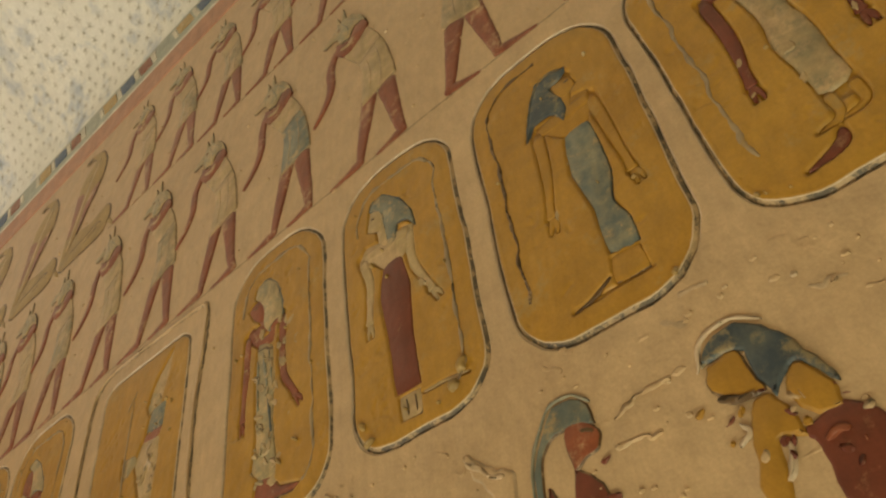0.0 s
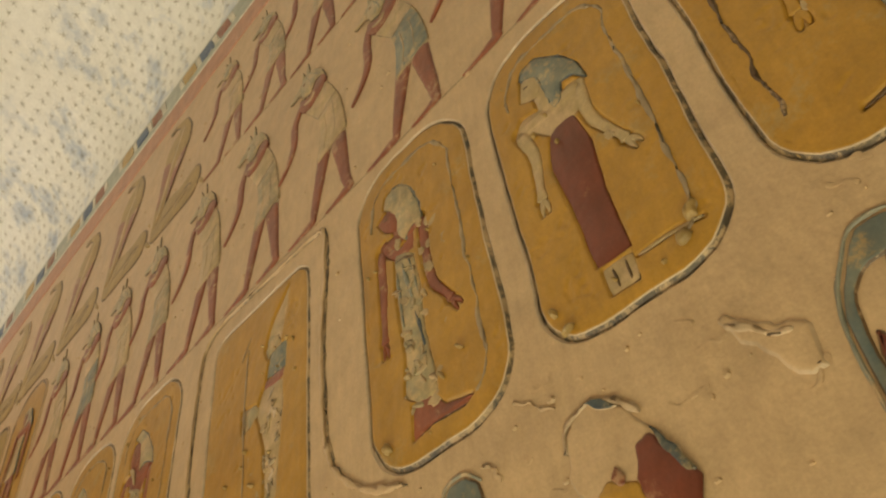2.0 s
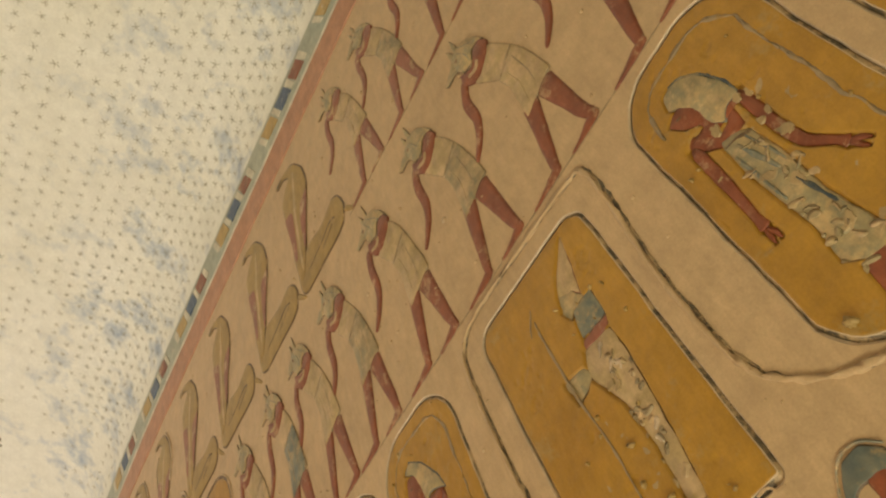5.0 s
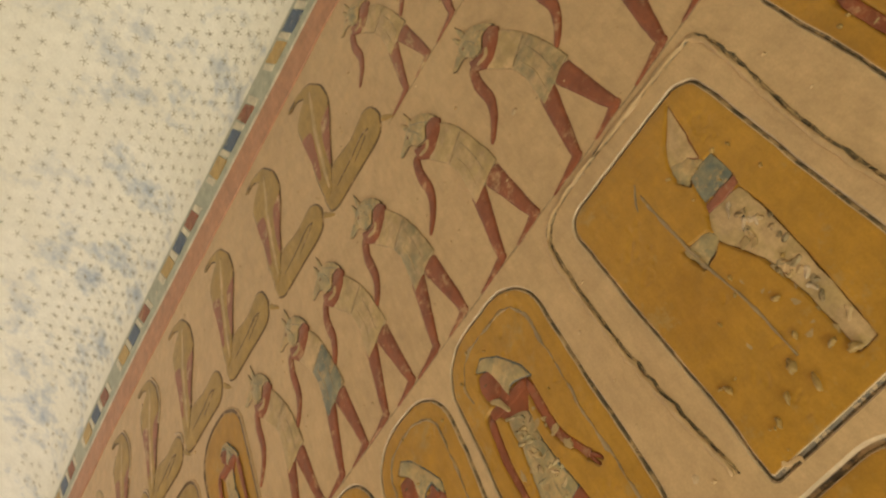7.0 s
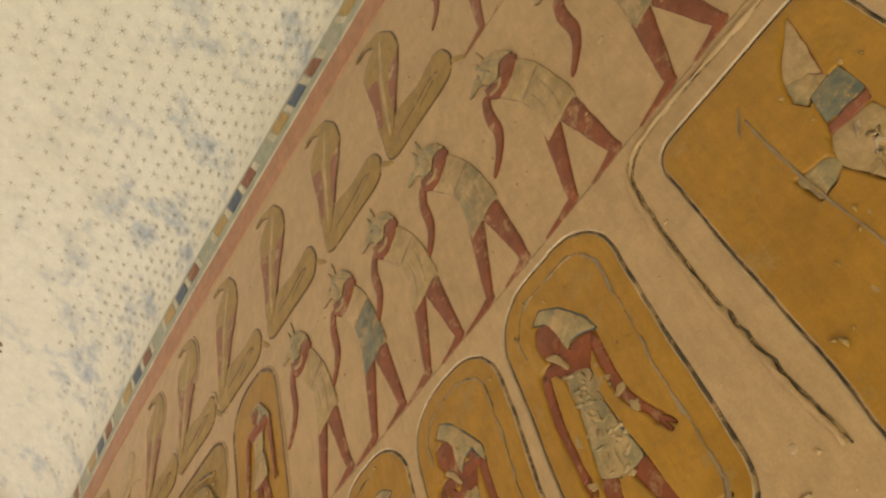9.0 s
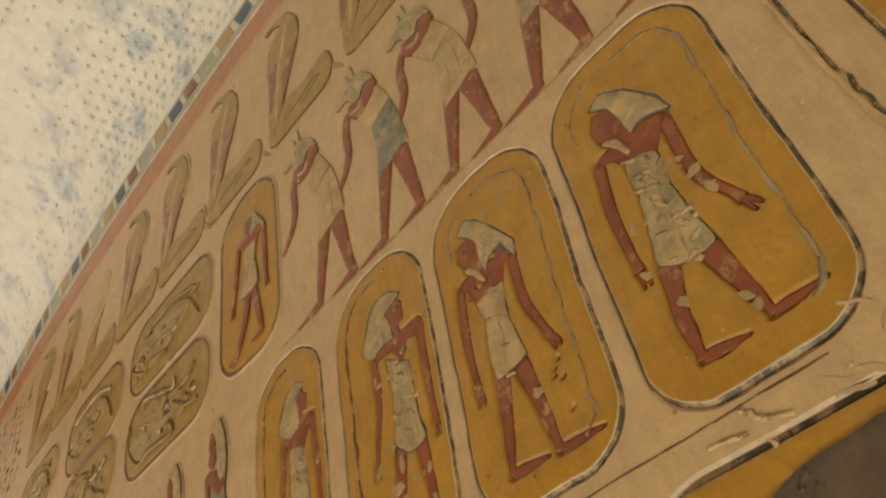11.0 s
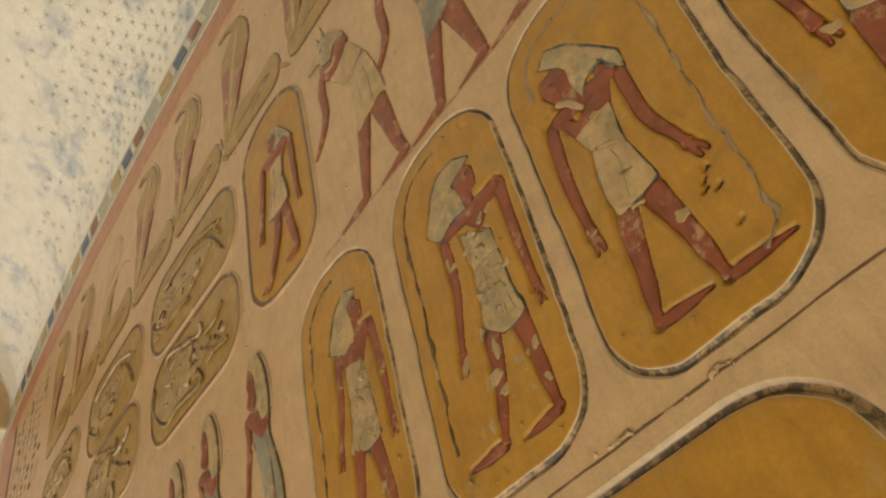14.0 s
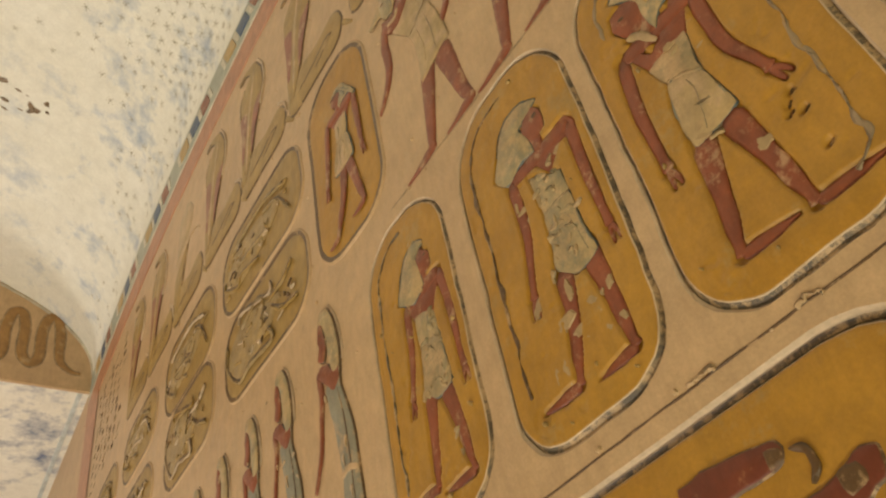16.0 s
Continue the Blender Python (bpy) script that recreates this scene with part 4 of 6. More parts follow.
def holding(key, label, outline, p, skin=red, wig=wig_paint, cloth=cream, dress=None, extra=(), flat=None, pits=(), eroded=0):
    """An oval with a figure cut into it."""
    limbs = pose_of(p, bool(dress), extra)
    shapes = shapes_of(p, bool(dress), 0.0076 if flat else 0.0)
    field = flat or oval_panel(OVALS[key], label, outline, carve=[m[3] for m in limbs] + [[None] + m[4] for m in shapes] + [[(y, z, 0.005), (y + 0.004, z - 0.003, 0.003)] for y, z in pits])
    bm = bmesh.new()
    for mat, h, lift, line in limbs:
        limb(bm, line, mat, h, lift + (0.0076 if flat else 0.0), wobble=0.0022)
    for mat, edge, h, lift, pts in shapes:
        patch(bm, pts, mat, edge, h, lift, 0.0014, 0.0018)
    for mat, lift, line in strokes_of(p, bool(dress)):
        limb(bm, line, mat, 0.0006, lift + (0.0076 if flat else 0.0), wobble=0.003)
    # umber on the pit floors stands in for the shade inside the holes
    for y, z in pits:
        limb(bm, [(y - 0.003, z + 0.002, 0.004), (y + 0.004, z - 0.003, 0.005)], 6, 0.0008, -0.0042, wobble=0.003)
    # broken ridges where the painted plaster of the dress has crumbled
    rough = random.Random(len(key) * 7 + eroded)
    for n in range(eroded):
        pts = p[rough.choice([k for k in ("torso", "kilt", "robe") if k in p])]
        a, b = (sum(c[i] for c in pts) / len(pts) for i in (0, 1))
        w, h = (max(c[i] for c in pts) - min(c[i] for c in pts) for i in (0, 1))
        a, b = a + rough.uniform(-0.36, 0.36) * w, b + rough.uniform(-0.45, 0.40) * h
        d, e = rough.uniform(-0.020, 0.020), rough.uniform(-0.016, 0.016)
        limb(bm, [(a, b, 0.002), (a + d * 0.6, b + e * 0.4, rough.uniform(0.003, 0.009)), (a + d, b + e, 0.002)], rough.choice((1, 2, 2, 5, 5, 8)), rough.uniform(0.0010, 0.0024), -0.0006, wobble=0.005, n=4)
    part("figure", bm, [skin, wig, cloth, dress or umber, ochre, cream, umber, deep_blue, green, blue], field)
    return field


right_line = lambda m=grey_line: (m, 0.040, 13, 58)
left_line = lambda m=grey_line: (m, 0.034, 0, 27)

holding("first", "yellow oval with a dark-skirted figure, partly flaked", (grey_line, 0.04, 0, 20), dict(crown=(-1.565, 2.36), face=(-1.525, 2.33), sh_f=(-1.512, 2.285), sh_b=(-1.62, 2.27), el_f=(-1.520, 2.20), ha_f=(-1.516, 2.115),
                 el_b=(-1.64, 2.18), ha_b=(-1.64, 2.12), hips=(-1.575, 2.15), hem=(-1.585, 2.05)), skin=maroon, cloth=cream, dress=green,
         extra=[(0, 0.004, 0.001, ((-1.568, 2.002), 0.010), ((-1.560, 1.986), 0.018), ((-1.524, 1.975), 0.006))])

holding("blue_dress", "yellow oval holding a goddess in a blue dress, painted relief", left_line(umber), dict(
    crown=(-1.302, 2.352), face=(-1.330, 2.318), sh_f=(-1.256, 2.266), sh_b=(-1.342, 2.270), el_f=(-1.256, 2.198), ha_f=(-1.248, 2.116), el_b=(-1.351, 2.203), ha_b=(-1.364, 2.112), hips=(-1.318, 2.140), hem=(-1.324, 2.020),
    hair=[(-1.322, 2.350), (-1.296, 2.361), (-1.272, 2.355), (-1.253, 2.314), (-1.239, 2.262), (-1.256, 2.285), (-1.284, 2.283), (-1.299, 2.258), (-1.308, 2.276), (-1.305, 2.301), (-1.291, 2.333), (-1.308, 2.337)],
    cheek=[(-1.294, 2.334), (-1.324, 2.329), (-1.330, 2.308), (-1.312, 2.296), (-1.300, 2.304)],
    chest=[(-1.254, 2.276), (-1.284, 2.280), (-1.312, 2.290), (-1.342, 2.284), (-1.332, 2.232), (-1.292, 2.228)],
    robe=[(-1.330, 2.230), (-1.293, 2.228), (-1.287, 2.162), (-1.303, 2.091), (-1.307, 2.019), (-1.345, 2.014), (-1.344, 2.052), (-1.331, 2.089), (-1.339, 2.131), (-1.337, 2.178)], robe_edge=7,
    feet=[(-1.307, 2.014), (-1.305, 1.979), (-1.347, 1.976), (-1.343, 2.010)]), skin=ochre, wig=deep_blue, dress=blue,
    extra=[(6, 0.003, 0.003, ((-1.300, 1.990), 0.003), ((-1.274, 1.976), 0.006), ((-1.248, 1.970), 0.003)), (0, 0.002, 0.001, ((-1.25, 1.972), 0.005), ((-1.30, 1.974), 0.004), ((-1.350, 1.974), 0.003))])

holding("red_dress", "yellow oval holding a bird-headed goddess in a maroon dress", right_line(), dict(
    crown=(-0.975, 2.366), face=(-0.940, 2.338), sh_f=(-0.918, 2.268), sh_b=(-1.016, 2.268), el_f=(-0.932, 2.215), ha_f=(-0.929, 2.140), el_b=(-1.018, 2.205), ha_b=(-1.050, 2.132), hips=(-0.988, 2.120), hem=(-0.998, 2.010),
    hair=[(-0.937, 2.356), (-0.944, 2.371), (-0.968, 2.374), (-1.002, 2.340), (-1.025, 2.300), (-1.031, 2.264), (-1.012, 2.289), (-0.996, 2.292), (-0.990, 2.266), (-0.977, 2.262), (-0.969, 2.292), (-0.966, 2.328), (-0.953, 2.348)],
    cheek=[(-0.938, 2.354), (-0.958, 2.349), (-0.968, 2.322), (-0.957, 2.301), (-0.932, 2.318)],
    chest=[(-0.910, 2.266), (-0.926, 2.288), (-0.954, 2.282), (-0.983, 2.259), (-1.000, 2.282), (-1.025, 2.272), (-1.014, 2.236), (-0.997, 2.220), (-0.963, 2.222), (-0.937, 2.252)],
    robe=[(-0.998, 2.226), (-0.962, 2.226), (-0.951, 2.171), (-0.965, 2.081), (-0.973, 2.003), (-1.016, 2.001), (-1.013, 2.039), (-1.009, 2.093), (-1.011, 2.167)],
    feet=[(-0.978, 1.996), (-0.981, 1.962), (-1.015, 1.960), (-1.014, 1.994)], feet_paint=0), skin=cream, wig=blue, dress=maroon, cloth=wig_paint,
    extra=[(5, 0.003, 0.003, ((-1.020, 1.985), 0.003), ((-1.060, 1.984), 0.005), ((-1.094, 1.978), 0.003)), (6, 0.002, 0.0042, ((-0.990, 1.990), 0.003), ((-0.992, 1.966), 0.003)), (6, 0.002, 0.0042, ((-1.006, 1.990), 0.003), ((-1.007, 1.966), 0.003))])

holding("lion_head", "yellow oval holding a lion-headed red-armed goddess, flaking", right_line(), dict(
    crown=(-0.682, 2.380), face=(-0.646, 2.338), sh_f=(-0.640, 2.280), sh_b=(-0.728, 2.280), el_f=(-0.641, 2.205), ha_f=(-0.640, 2.118), el_b=(-0.735, 2.170), ha_b=(-0.768, 2.108), hips=(-0.690, 2.140), hem=(-0.706, 2.020),
    hair=[(-0.672, 2.386), (-0.690, 2.380), (-0.712, 2.356), (-0.728, 2.310), (-0.730, 2.280), (-0.708, 2.279), (-0.694, 2.266), (-0.679, 2.286), (-0.678, 2.317), (-0.664, 2.345), (-0.650, 2.358), (-0.656, 2.380)],
    cheek=[(-0.680, 2.332), (-0.658, 2.350), (-0.636, 2.338), (-0.650, 2.312), (-0.676, 2.294)],
    chest=[(-0.636, 2.288), (-0.652, 2.296), (-0.674, 2.262), (-0.694, 2.264), (-0.712, 2.282), (-0.708, 2.240), (-0.673, 2.240), (-0.650, 2.262)],
    robe=[(-0.670, 2.250), (-0.706, 2.232), (-0.715, 2.176), (-0.718, 2.090), (-0.728, 2.030), (-0.730, 1.995), (-0.698, 1.998), (-0.674, 2.019), (-0.679, 2.073), (-0.672, 2.131), (-0.667, 2.191)], robe_edge=8,
    feet=[(-0.686, 2.000), (-0.722, 1.998), (-0.740, 1.976), (-0.786, 1.964), (-0.771, 1.956), (-0.719, 1.960), (-0.684, 1.954)], feet_paint=0), skin=red, cloth=green, dress=wig_paint, eroded=34,
    extra=[(9, 0.002, 0.0060, ((-0.684, 2.226), 0.004), ((-0.692, 2.190), 0.008), ((-0.700, 2.155), 0.004)), (7, 0.002, 0.0060, ((-0.704, 2.130), 0.003), ((-0.710, 2.100), 0.006), ((-0.716, 2.070), 0.003)),
           (9, 0.002, 0.0060, ((-0.672, 2.216), 0.004), ((-0.676, 2.170), 0.006), ((-0.680, 2.120), 0.003)), (9, 0.002, 0.0060, ((-0.698, 2.226), 0.003), ((-0.708, 2.180), 0.005), ((-0.712, 2.150), 0.003)),
           (6, 0.002, 0.0062, ((-0.670, 2.238), 0.003), ((-0.688, 2.234), 0.003), ((-0.708, 2.224), 0.003))])

god = ((0, 3, ((-0.401, 2.398), (-0.392, 2.339), (-0.381, 2.292), (-0.370, 2.308), (-0.341, 2.319), (-0.358, 2.354))),
       (1, 4, ((-0.343, 2.322), (-0.371, 2.310), (-0.383, 2.283), (-0.356, 2.278), (-0.346, 2.270), (-0.335, 2.294))),
       (0, 4, ((-0.337, 2.218), (-0.392, 2.213), (-0.398, 2.170), (-0.395, 2.077), (-0.388, 1.978), (-0.384, 1.945), (-0.358, 1.945), (-0.360, 2.035), (-0.351, 2.112), (-0.322, 2.183))),
       (2, 4, ((-0.354, 2.280), (-0.398, 2.282), (-0.398, 2.230), (-0.345, 2.236))),
       (3, None, ((-0.345, 2.233), (-0.397, 2.229), (-0.394, 2.216), (-0.339, 2.217))),
       (1, 4, ((-0.278, 2.210), (-0.321, 2.201), (-0.328, 2.181), (-0.309, 2.168), (-0.285, 2.164), (-0.280, 2.187))))
staff = ((-0.284, 2.330, 0.004), (-0.284, 2.278, 0.004), (-0.289, 2.182, 0.004), (-0.301, 2.084, 0.003), (-0.304, 1.990, 0.002))
f = oval_panel(OVALS["crowned"], "wide yellow panel holding a white-crowned mummiform god, eroded", None, carve=[[None] + list(g[2]) for g in god])
bm = bmesh.new()
for n, (mat, edge, pts) in enumerate(god):
    patch(bm, pts, mat, edge, 0.0030, -0.0046 + 0.0002 * n, 0.0015, 0.003, round_off=0.4)
limb(bm, list(staff), 5, 0.0010, 0.0008, wobble=0.003)
limb(bm, [(-0.288, 2.352, 0.002), (-0.277, 2.336, 0.004), (-0.265, 2.314, 0.002)], 5, 0.0010, 0.0008, wobble=0.002)
r = random.Random(8)
for n in range(26):
    t = r.random()
    y, z = -0.374 + r.uniform(-0.022, 0.016) + 0.01 * t, 2.20 - 0.22 * t
    limb(bm, [(y, z, 0.003), (y + r.uniform(-0.006, 0.006), z + r.uniform(-0.008, 0.008), r.uniform(0.004, 0.009)), (y + r.uniform(-0.01, 0.01), z - r.uniform(0.0, 0.014), 0.003)], r.choice((0, 6, 7)), 0.0014, -0.0011, wobble=0.004)
part("figure", bm, [cream, wig_paint, blue, pale_red, umber, grey_line, stone_cream, bare], f)

holding("blue_wig", "yellow oval holding a red-skinned striding god, kilt eroded", right_line(), dict(
    crown=(0.096, 2.364), face=(0.142, 2.330), sh_f=(0.157, 2.284), sh_b=(0.056, 2.278), el_f=(0.165, 2.205), ha_f=(0.160, 2.108), el_b=(0.052, 2.176), ha_b=(0.020, 2.104), hips=(0.104, 2.120), hem=(0.104, 2.100),
    th_b=(0.078, 2.085), kn_b=(0.062, 2.025), he_b=(0.047, 1.972), to_b=(-0.013, 1.974), th_f=(0.124, 2.100), kn_f=(0.134, 2.035), he_f=(0.132, 1.972), to_f=(0.076, 1.967),
    hair=[(0.141, 2.370), (0.118, 2.382), (0.084, 2.356), (0.051, 2.307), (0.042, 2.276), (0.066, 2.290), (0.090, 2.296), (0.100, 2.283), (0.106, 2.314), (0.117, 2.351)],
    cheek=[(0.109, 2.350), (0.138, 2.360), (0.150, 2.338), (0.146, 2.311), (0.120, 2.296), (0.104, 2.312)],
    chest=[(0.148, 2.292), (0.118, 2.240), (0.080, 2.236), (0.052, 2.284), (0.094, 2.290), (0.119, 2.286)],
    torso=[(0.126, 2.256), (0.080, 2.238), (0.083, 2.178), (0.124, 2.196)], kilt=[(0.124, 2.200), (0.083, 2.184), (0.074, 2.130), (0.062, 2.084), (0.086, 2.076), (0.112, 2.082), (0.138, 2.100), (0.130, 2.150)], torso_paint=8), cloth=wig_paint, eroded=34,
    extra=[(5, 0.003, 0.0058, ((0.140, 2.304), 0.008), ((0.124, 2.290), 0.013), ((0.112, 2.262), 0.008))])

holding("broad_wig", "yellow oval holding a red-skinned god with pale kilt", right_line(), dict(
    crown=(0.372, 2.362), face=(0.416, 2.326), sh_f=(0.430, 2.278), sh_b=(0.328, 2.270), el_f=(0.438, 2.205), ha_f=(0.437, 2.112), el_b=(0.327, 2.188), ha_b=(0.304, 2.115), hips=(0.376, 2.130), hem=(0.378, 2.112),
    th_f=(0.392, 2.112), kn_f=(0.401, 2.046), he_f=(0.411, 1.980), to_f=(0.350, 1.976), th_b=(0.360, 2.112), kn_b=(0.346, 2.047), he_b=(0.333, 1.974), to_b=(0.266, 1.970),
    hair=[(0.413, 2.366), (0.394, 2.381), (0.370, 2.364), (0.342, 2.325), (0.316, 2.284), (0.318, 2.256), (0.332, 2.277), (0.342, 2.295), (0.365, 2.289), (0.377, 2.271), (0.384, 2.303), (0.383, 2.329), (0.396, 2.348)],
    cheek=[(0.378, 2.334), (0.400, 2.350), (0.420, 2.346), (0.424, 2.322), (0.411, 2.298), (0.392, 2.290), (0.382, 2.307)],
    chest=[(0.426, 2.286), (0.404, 2.228), (0.355, 2.226), (0.334, 2.278), (0.346, 2.296), (0.362, 2.276), (0.396, 2.252), (0.406, 2.272)],
    torso=[(0.407, 2.235), (0.353, 2.237), (0.356, 2.198), (0.357, 2.174), (0.394, 2.196)],
    kilt=[(0.394, 2.200), (0.357, 2.178), (0.349, 2.139), (0.344, 2.114), (0.369, 2.107), (0.400, 2.106), (0.405, 2.128), (0.403, 2.169)], torso_paint=8), cloth=cream, eroded=3, extra=[(5, 0.003, 0.0058, ((0.412, 2.296), 0.008), ((0.396, 2.284), 0.013), ((0.382, 2.258), 0.008))],
    pits=((0.301, 2.079), (0.308, 2.070), (0.311, 2.061), (0.299, 2.054), (0.298, 2.011)))

holding("turned_head", "yellow oval holding a striding god looking backwards, legs flaked", left_line(umber), dict(
    crown=(0.592, 2.376), face=(0.566, 2.334), sh_f=(0.639, 2.286), sh_b=(0.526, 2.286), el_f=(0.638, 2.205), ha_f=(0.657, 2.116), el_b=(0.527, 2.205), ha_b=(0.524, 2.118), hips=(0.582, 2.140), hem=(0.588, 2.128),
    th_f=(0.604, 2.118), kn_f=(0.611, 2.058), he_f=(0.629, 1.986), to_f=(0.688, 1.986), th_b=(0.562, 2.116), kn_b=(0.554, 2.054), he_b=(0.547, 1.980), to_b=(0.600, 1.976),
    hair=[(0.556, 2.362), (0.582, 2.382), (0.614, 2.384), (0.636, 2.368), (0.648, 2.343), (0.664, 2.312), (0.644, 2.286), (0.609, 2.298), (0.585, 2.292), (0.588, 2.323), (0.598, 2.347), (0.577, 2.354)],
    cheek=[(0.576, 2.364), (0.556, 2.346), (0.558, 2.314), (0.578, 2.306), (0.600, 2.336)],
    chest=[(0.596, 2.282), (0.573, 2.244), (0.548, 2.268), (0.515, 2.274), (0.528, 2.300), (0.570, 2.293)],
    torso=[(0.610, 2.270), (0.572, 2.244), (0.558, 2.237), (0.558, 2.196), (0.602, 2.196), (0.606, 2.238)],
    kilt=[(0.603, 2.200), (0.557, 2.200), (0.555, 2.150), (0.548, 2.105), (0.583, 2.098), (0.614, 2.124), (0.606, 2.160)], kilt_paint=2), cloth=wig_paint, eroded=26)

holding("long_wig", "narrow yellow oval holding a red-skinned god, green kilt", left_line(black), dict(
    crown=(0.862, 2.372), face=(0.832, 2.336), sh_f=(0.902, 2.282), sh_b=(0.815, 2.290), el_f=(0.905, 2.211), ha_f=(0.920, 2.140), el_b=(0.806, 2.214), ha_b=(0.803, 2.124), hips=(0.862, 2.150), hem=(0.860, 2.128),
    th_f=(0.880, 2.130), kn_f=(0.888, 2.070), he_f=(0.896, 2.006), to_f=(0.950, 2.008), th_b=(0.848, 2.122), kn_b=(0.832, 2.060), he_b=(0.821, 1.992), to_b=(0.880, 1.992),
    hair=[(0.834, 2.360), (0.858, 2.374), (0.884, 2.364), (0.903, 2.336), (0.918, 2.298), (0.878, 2.274), (0.849, 2.290), (0.853, 2.321), (0.857, 2.345)],
    cheek=[(0.846, 2.350), (0.826, 2.334), (0.827, 2.308), (0.848, 2.304), (0.868, 2.331)],
    chest=[(0.900, 2.284), (0.884, 2.244), (0.842, 2.234), (0.814, 2.286), (0.832, 2.296), (0.862, 2.276)],
    torso=[(0.886, 2.254), (0.841, 2.240), (0.837, 2.190), (0.884, 2.196)], kilt=[(0.884, 2.200), (0.837, 2.196), (0.832, 2.160), (0.827, 2.120), (0.865, 2.112), (0.892, 2.136), (0.886, 2.170)], kilt_paint=8), cloth=wig_paint, eroded=18)


# the outer carved line round the wide panel
def carved_line(name, pts, mat, label, width=0.0075, height=0.0042):
    bm = bmesh.new()
    limb(bm, [(y, z, width) for y, z in pts], 0, height, 0.0, wobble=0.006, n=8)
    ridge = tagged(part(name, bm, mat), label, "carved line")
    bm = bmesh.new()
    limb(bm, [(y - 0.006, z - 0.003, width * 0.55) for y, z in pts], 0, height * 0.3, 0.0, wobble=0.005, n=8)
    part("painted_line", bm, black, ridge, "worn black line beside the ridge")
    return ridge


carved_line("carved_outline", [(-0.150, 1.94), (-0.130, 2.06), (-0.114, 2.20), (-0.108, 2.38), (-0.128, 2.436), (-0.175, 2.456), (-0.300, 2.456), (-0.462, 2.450), (-0.498, 2.43), (-0.503, 2.35), (-0.498, 2.22),
                               (-0.506, 2.08), (-0.522, 2.01), (-0.552, 1.968), (-0.600, 1.932), (-0.664, 1.911)], plaster, "raised wavy plaster line framing the wide panel")

# small oval above the row
SMALL = (0.894, 1.132, 2.514, 2.996, 0.105, 0.085, 0.015)


def flat_oval(o, label, tone=ochre, line=black, group=""):
    bm = bmesh.new()
    loops(bm, [[on_wall(y, z, h) for y, z in rounded(o, d, 0.0016)] for d, h in ((0.0, 0.0004), (0.004, 0.0022), (0.018, 0.0026))], [0, 0], fill=0)
    field = tagged(part("oval_panel", bm, tone), label, "wall relief", group)
    bm = bmesh.new()
    loops(bm, [[on_wall(y, z, h) for y, z in rounded(o, d, 0.0016)] for d, h in ((-0.0070, 0.0), (-0.0045, 0.0036), (-0.0025, 0.0036), (0.0040, 0.0026), (0.0080, 0.0022))], [1, 1, 0, 0])
    part("outline", bm, [line, plaster], field)
    return field


f = flat_oval(SMALL, "small yellow oval with a red standing figure, painted relief", line=umber)
holding("", "", None, dict(crown=(0.985, 2.902), face=(1.030, 2.876), sh_f=(1.052, 2.842), sh_b=(0.948, 2.836), el_f=(1.062, 2.760), ha_f=(1.074, 2.680),
                 el_b=(0.944, 2.750), ha_b=(0.940, 2.676), hips=(1.004, 2.740), hem=(1.004, 2.690), kn_f=(1.020, 2.630), he_f=(1.054, 2.548), to_f=(1.086, 2.544),
                 kn_b=(0.976, 2.630), he_b=(0.956, 2.556), to_b=(1.000, 2.552)), flat=f)

# lying figures in stacked ovals
LYING = ((((0.93, 0.50), (0.85, 0.70), (0.68, 0.74), (0.44, 0.68), (0.24, 0.55), (0.28, 0.42), (0.44, 0.30), (0.66, 0.24), (0.84, 0.24), (0.93, 0.38)),
          ((0.93, 0.49), (0.93, 0.38), (0.76, 0.20), (0.71, 0.30), (0.49, 0.17)), ((0.85, 0.75), (0.71, 0.79), (0.43, 0.79), (0.18, 0.62)), ((0.43, 0.65), (0.27, 0.55), (0.12, 0.20)), ((0.76, 0.45), (0.57, 0.43), (0.40, 0.37), (0.36, 0.47))),
         (((0.94, 0.60), (0.84, 0.76), (0.70, 0.82), (0.45, 0.66), (0.30, 0.52), (0.42, 0.30), (0.60, 0.22), (0.80, 0.16), (0.94, 0.44)),
          ((0.95, 0.74), (0.95, 0.46), (0.79, 0.12), (0.66, 0.17), (0.39, 0.10), (0.42, 0.28)), ((0.79, 0.83), (0.74, 0.90), (0.41, 0.67), (0.38, 0.77)), ((0.39, 0.46), (0.26, 0.29), (0.11, 0.20)), ((0.15, 0.69), (0.25, 0.59), (0.41, 0.58)),
          ((0.74, 0.71), (0.61, 0.78), (0.48, 0.71), (0.49, 0.40))))
MUMMIES = "stacked ovals with lying figures"
